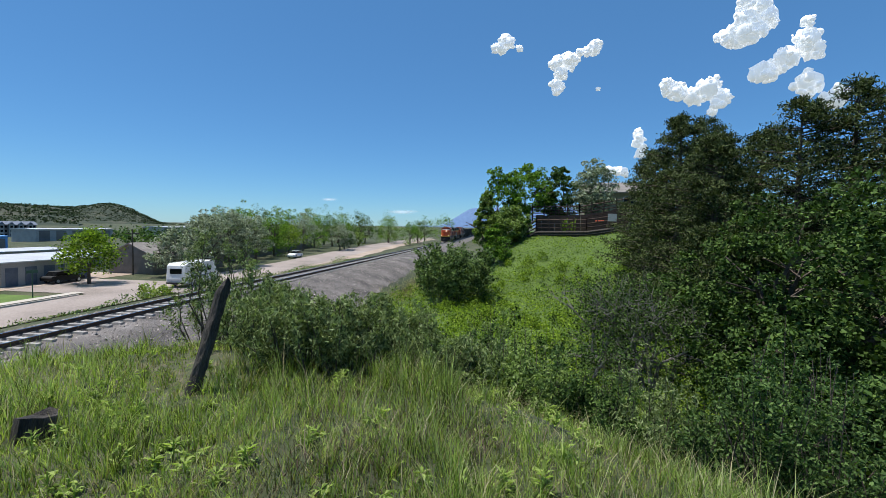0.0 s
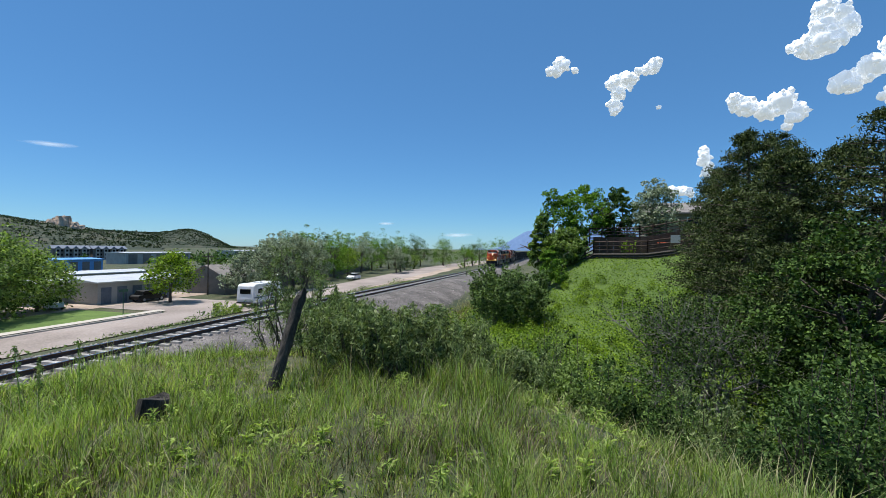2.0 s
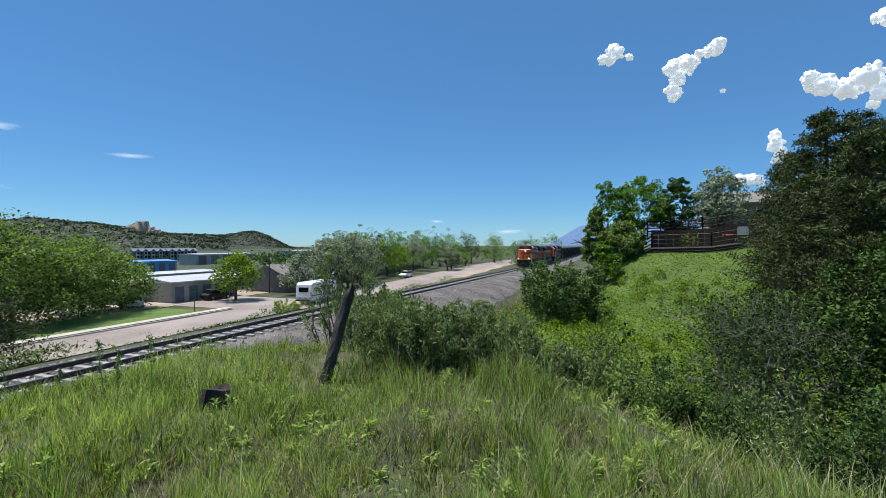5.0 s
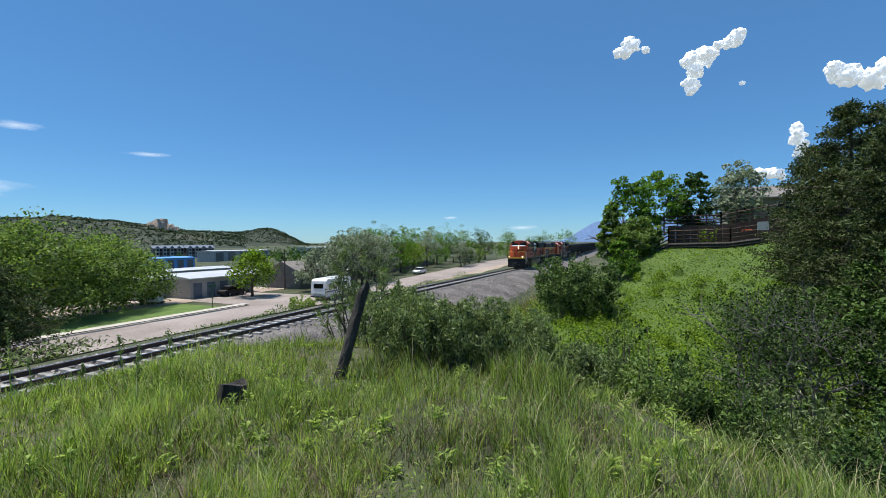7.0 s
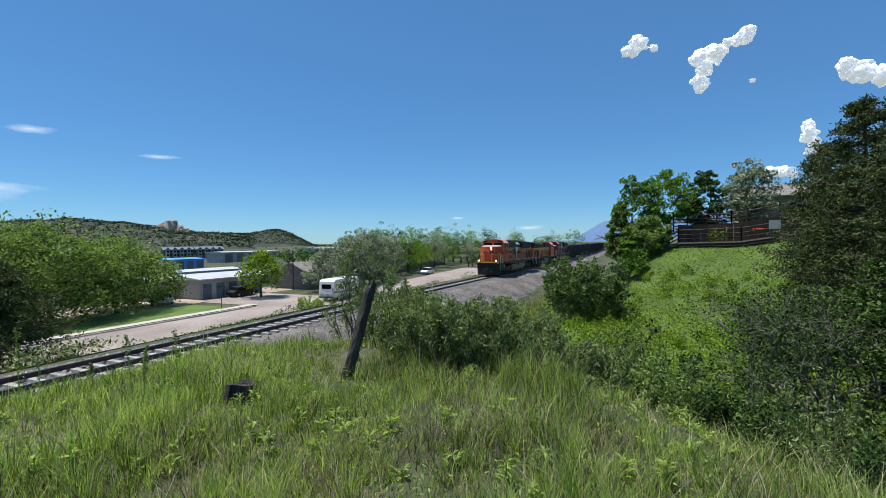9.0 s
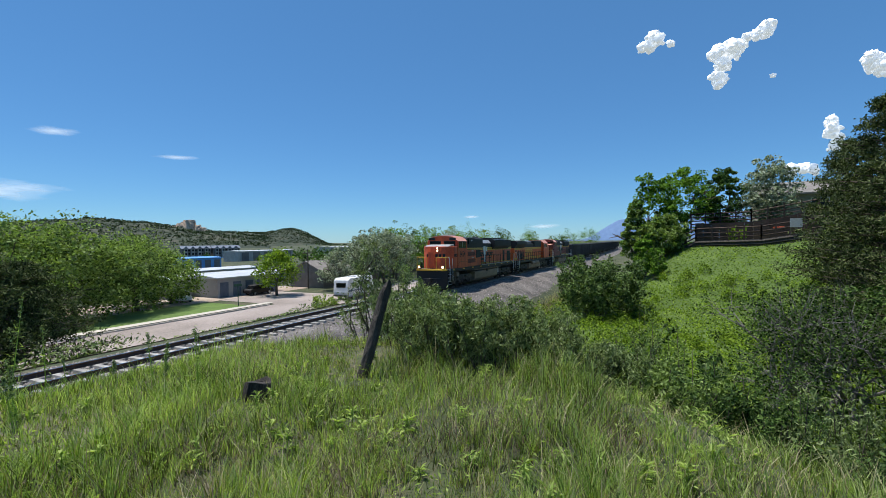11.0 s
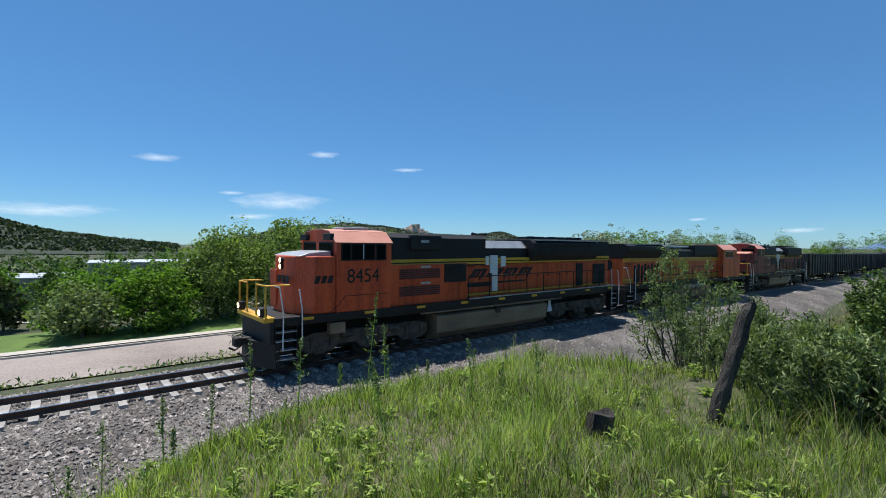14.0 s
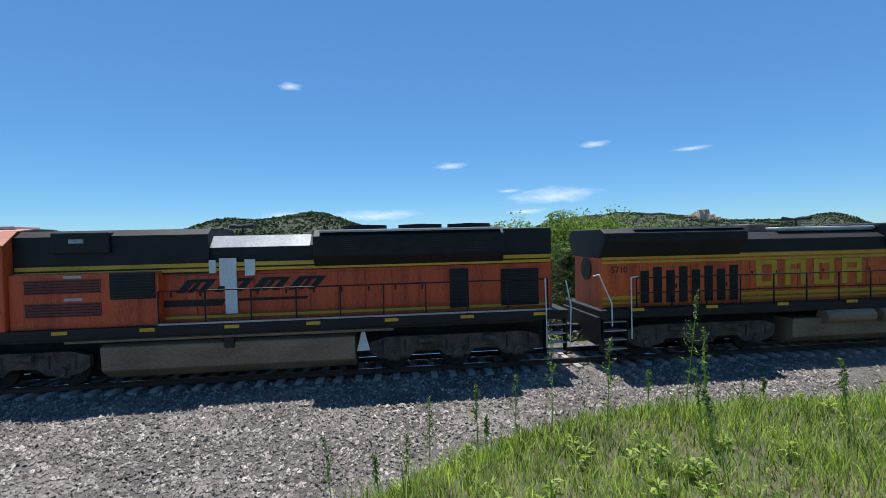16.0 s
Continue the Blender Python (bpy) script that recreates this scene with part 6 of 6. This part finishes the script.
ridge("near_hill", "rounded scrub-covered hill beyond the town", -48, -2, 620, 420,
      lambda b: 3.25 * np.exp(-((b + 20.8) / 6.0) ** 2) + 2.3 * np.exp(-((b + 31) / 5.5) ** 2) + 0.5 * np.exp(-((b + 12) / 6.0) ** 2) - 0.25 * smooth(-9, -2, b) - 0.3 * smooth(-42, -48, b), M["hill"], rough=5, seed=3)
ridge("long_ridge", "long scrubby ridge beyond the town", 0, 33, 1050, 500,
      lambda b: 2.25 * smooth(0, 13, b) * (1 - 0.5 * smooth(20, 29, b)) - 0.2 * smooth(29, 33, b), M["hill"], rough=9, seed=5)
ridge("far_ridge", "dark wooded far ridge", 22, 42, 1700, 500,
      lambda b: 1.15 + 0.45 * np.exp(-((b - 35.3) / 1.8) ** 2) - 1.7 * smooth(36.5, 41, b), M["hill"], rough=8, seed=7)
# its blue is painted haze, not the colour of its rock
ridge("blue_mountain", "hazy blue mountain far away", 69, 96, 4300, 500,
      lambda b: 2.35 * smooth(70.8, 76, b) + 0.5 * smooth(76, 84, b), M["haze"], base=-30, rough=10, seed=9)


def butte():
    """A stepped sandstone outcrop on the ridge."""
    rng = np.random.default_rng(12)
    a = radians(24.35)
    o = thing("rock_outcrop", "tan stepped sandstone butte on top of the ridge", "rock", "", Matrix.Translation((1330 * math.sin(a), 1330 * math.cos(a), 41)) @ Matrix.Rotation(-a, 4, "Z"))
    for off, wd, top in ((-24, 30, 0.2), (-6, 26, 0.6), (8, 24, 1.05), (16, 20, 1.2), (28, 22, 0.35), (-42, 30, -0.1), (0, 18, 0.85), (40, 20, -0.1)):
        h = 12 + 15 * top
        b = bmesh.new()
        m = Matrix.Translation((off, rng.normal() * 5, h / 2 - 8)) @ Matrix.Rotation(rng.uniform(0, 1), 4, "Z") @ Matrix.Diagonal((wd, wd * 0.9, h, 1))
        bmesh.ops.create_cone(b, cap_ends=True, segments=9, radius1=0.8, radius2=0.42, depth=1, matrix=m)
        bmesh.ops.subdivide_edges(b, edges=b.edges[:], cuts=2, use_grid_fill=True)
        for v in b.verts:
            v.co += Vector(rng.normal(size=3)) * 1.2
        part("rock", b, M["rock"], o)


butte()


# ---- clouds ----
def at_sky(b, e, r=3200):
    b, e = radians(b), radians(e)
    return Vector((r * math.sin(b) * math.cos(e), r * math.cos(b) * math.cos(e), 4.2 + r * math.sin(e)))


def cumulus(blobs, seed, label="bright white cumulus cloud"):
    """Many small billows gathered round a few cores."""
    rng = np.random.default_rng(seed)
    ico = bmesh.new()
    bmesh.ops.create_icosphere(ico, subdivisions=2, radius=1)
    base = np.array([v.co[:] for v in ico.verts])
    tri = np.array([[v.index for v in f.verts] for f in ico.faces])
    ico.free()
    vs, fs, k = [], [], 0
    cores = [(Vector(at_sky(b, e)), 3200 * math.radians(size)) for b, e, size in blobs]
    cores += [((p + q) / 2, (r + t) * 0.5) for (p, r), (q, t) in zip(cores, cores[1:])]
    for c, R in cores:
        R *= rng.uniform(0.85, 1.3)
        c = c + Vector(rng.normal(size=3)) * R * 0.3
        for i in range(22):
            u = rng.normal(size=3)
            u /= np.linalg.norm(u)
            reach = 0.0 if i == 0 else rng.uniform(0.45, 1.05)
            r = R * 0.8 if i == 0 else R * rng.uniform(0.12, 0.46) * (1.5 - reach * 0.8)
            off = rng.uniform(-9, 9, 3)
            lump = np.array([1 + 0.5 * noise.fractal(Vector(v * 1.6 + off), 0.8, 2.2, 3) for v in base])[:, None]
            vs.append(np.array(c) + u * R * np.array([1.0, 1.0, 0.8]) * reach + base * lump * r)
            fs.append(tri + k)
            k += len(base)
    return tagged(from_arrays("cloud", np.concatenate(vs), np.concatenate(fs), M["cloud"], smooth=True), label, "cloud", "cumulus clouds")


cumulus([(77.8, 21.2, 0.6), (79.2, 21.5, 0.75), (80.5, 20.8, 0.5)], 1, "small bright white cumulus cloud")
cumulus([(85.2, 16.4, 0.6), (85.3, 17.4, 0.7), (85.6, 18.6, 0.9), (86.6, 19.4, 0.8), (87.9, 20.0, 0.55), (89.4, 20.3, 0.8)], 2, "bright white bent cumulus cloud")
cumulus([(97.3, 15.8, 0.9), (98.7, 15.2, 1.0), (100.6, 14.9, 1.1), (102.2, 14.1, 0.9), (101.8, 12.4, 0.6)], 3)
cumulus([(103.9, 19.3, 1.0), (105.2, 20.2, 1.2), (106.6, 20.9, 1.0), (104.2, 22.5, 0.9), (105.6, 23.2, 0.7)], 4)
cumulus([(105.9, 15.6, 1.0), (107.9, 16.0, 1.3), (109.0, 18.0, 1.2), (109.2, 19.8, 0.8), (109.8, 14.2, 1.2), (111.3, 13.0, 1.0)], 5)
cumulus([(94.1, 11.0, 0.6), (94.6, 9.8, 0.7), (94.9, 8.8, 0.5)], 6)
cumulus([(91.2, 6.4, 0.45), (92.4, 6.8, 0.55), (93.4, 6.5, 0.4)], 8)
cumulus([(90.0, 16.1, 0.25)], 7, "tiny white cloud scrap")


def wispy():
    m, n, l, b = material("thin cloud")
    b.inputs["Base Color"].default_value = (0.9, 0.9, 0.9, 1)
    b.inputs["Roughness"].default_value = 1.0
    # added glow replaces the sunlight that would shine through the veil
    b.inputs["Emission Color"].default_value = (0.9, 0.94, 1.0, 1)
    b.inputs["Emission Strength"].default_value = 0.75
    tc, mp, no = n.new("ShaderNodeTexCoord"), n.new("ShaderNodeMapping"), n.new("ShaderNodeTexNoise")
    mp.inputs["Scale"].default_value = (0.005, 0.022, 1)
    no.inputs["Detail"].default_value, no.inputs["Scale"].default_value = 8, 1.0
    l.new(tc.outputs["Object"], mp.inputs[0])
    l.new(mp.outputs[0], no.inputs["Vector"])
    sub, ln = n.new("ShaderNodeVectorMath"), n.new("ShaderNodeVectorMath")
    sub.operation, ln.operation = "SUBTRACT", "LENGTH"
    sub.inputs[1].default_value = (0.5, 0.5, 0)
    l.new(tc.outputs["UV"], sub.inputs[0])
    l.new(sub.outputs[0], ln.inputs[0])
    fade = n.new("ShaderNodeMapRange")
    fade.inputs[1].default_value, fade.inputs[2].default_value, fade.inputs[3].default_value, fade.inputs[4].default_value = 0.0, 0.5, 0.8, -0.25
    l.new(ln.outputs["Value"], fade.inputs[0])
    add = n.new("ShaderNodeMath")
    l.new(no.outputs[0], add.inputs[0])
    l.new(fade.outputs[0], add.inputs[1])
    cut = n.new("ShaderNodeMapRange")
    cut.inputs[1].default_value, cut.inputs[2].default_value, cut.inputs[3].default_value, cut.inputs[4].default_value = 0.72, 1.5, 0.0, 0.75
    l.new(add.outputs[0], cut.inputs[0])
    l.new(cut.outputs[0], b.inputs["Alpha"])
    return m


M["wisp"] = wispy()


def wisp(b, e, wide, tall, label="thin white wisp of cloud"):
    """A thin veil of cloud, far off, tilted towards the ground below it."""
    c = at_sky(b, e, 3600)
    me = bpy.data.meshes.new("cloud")
    w, h = 3600 * math.radians(wide) / 2, 3600 * math.radians(tall) / 2
    me.from_pydata([(-w, -h, 0), (w, -h, 0), (w, h, 0), (-w, h, 0)], [], [(0, 1, 2, 3)])
    uv = me.uv_layers.new()
    for i, co in enumerate(((0, 0), (1, 0), (1, 1), (0, 1))):
        uv.data[i].uv = co
    me.materials.append(M["wisp"])
    o = new("cloud", me)
    o.matrix_world = look(c, (0, 0, 4.2))
    tagged(o, label, "cloud", "thin clouds")
    o.visible_shadow = False


for w_ in ((-3.8, 9.1, 8, 1.6), (13.6, 10.8, 7, 1.5), (9.0, 5.0, 20, 4.2), (5.5, 3.2, 10, 1.3), (-13, 3.1, 22, 2.6), (-24, 3.3, 10, 1.6), (3.4, 5.8, 6, 0.8), (23.8, 9.3, 8, 0.9), (-23, 18.0, 5, 1.8), (57.6, 3.0, 4, 0.7), (66.5, 1.7, 8, 1.0)):
    wisp(*w_)

motions()
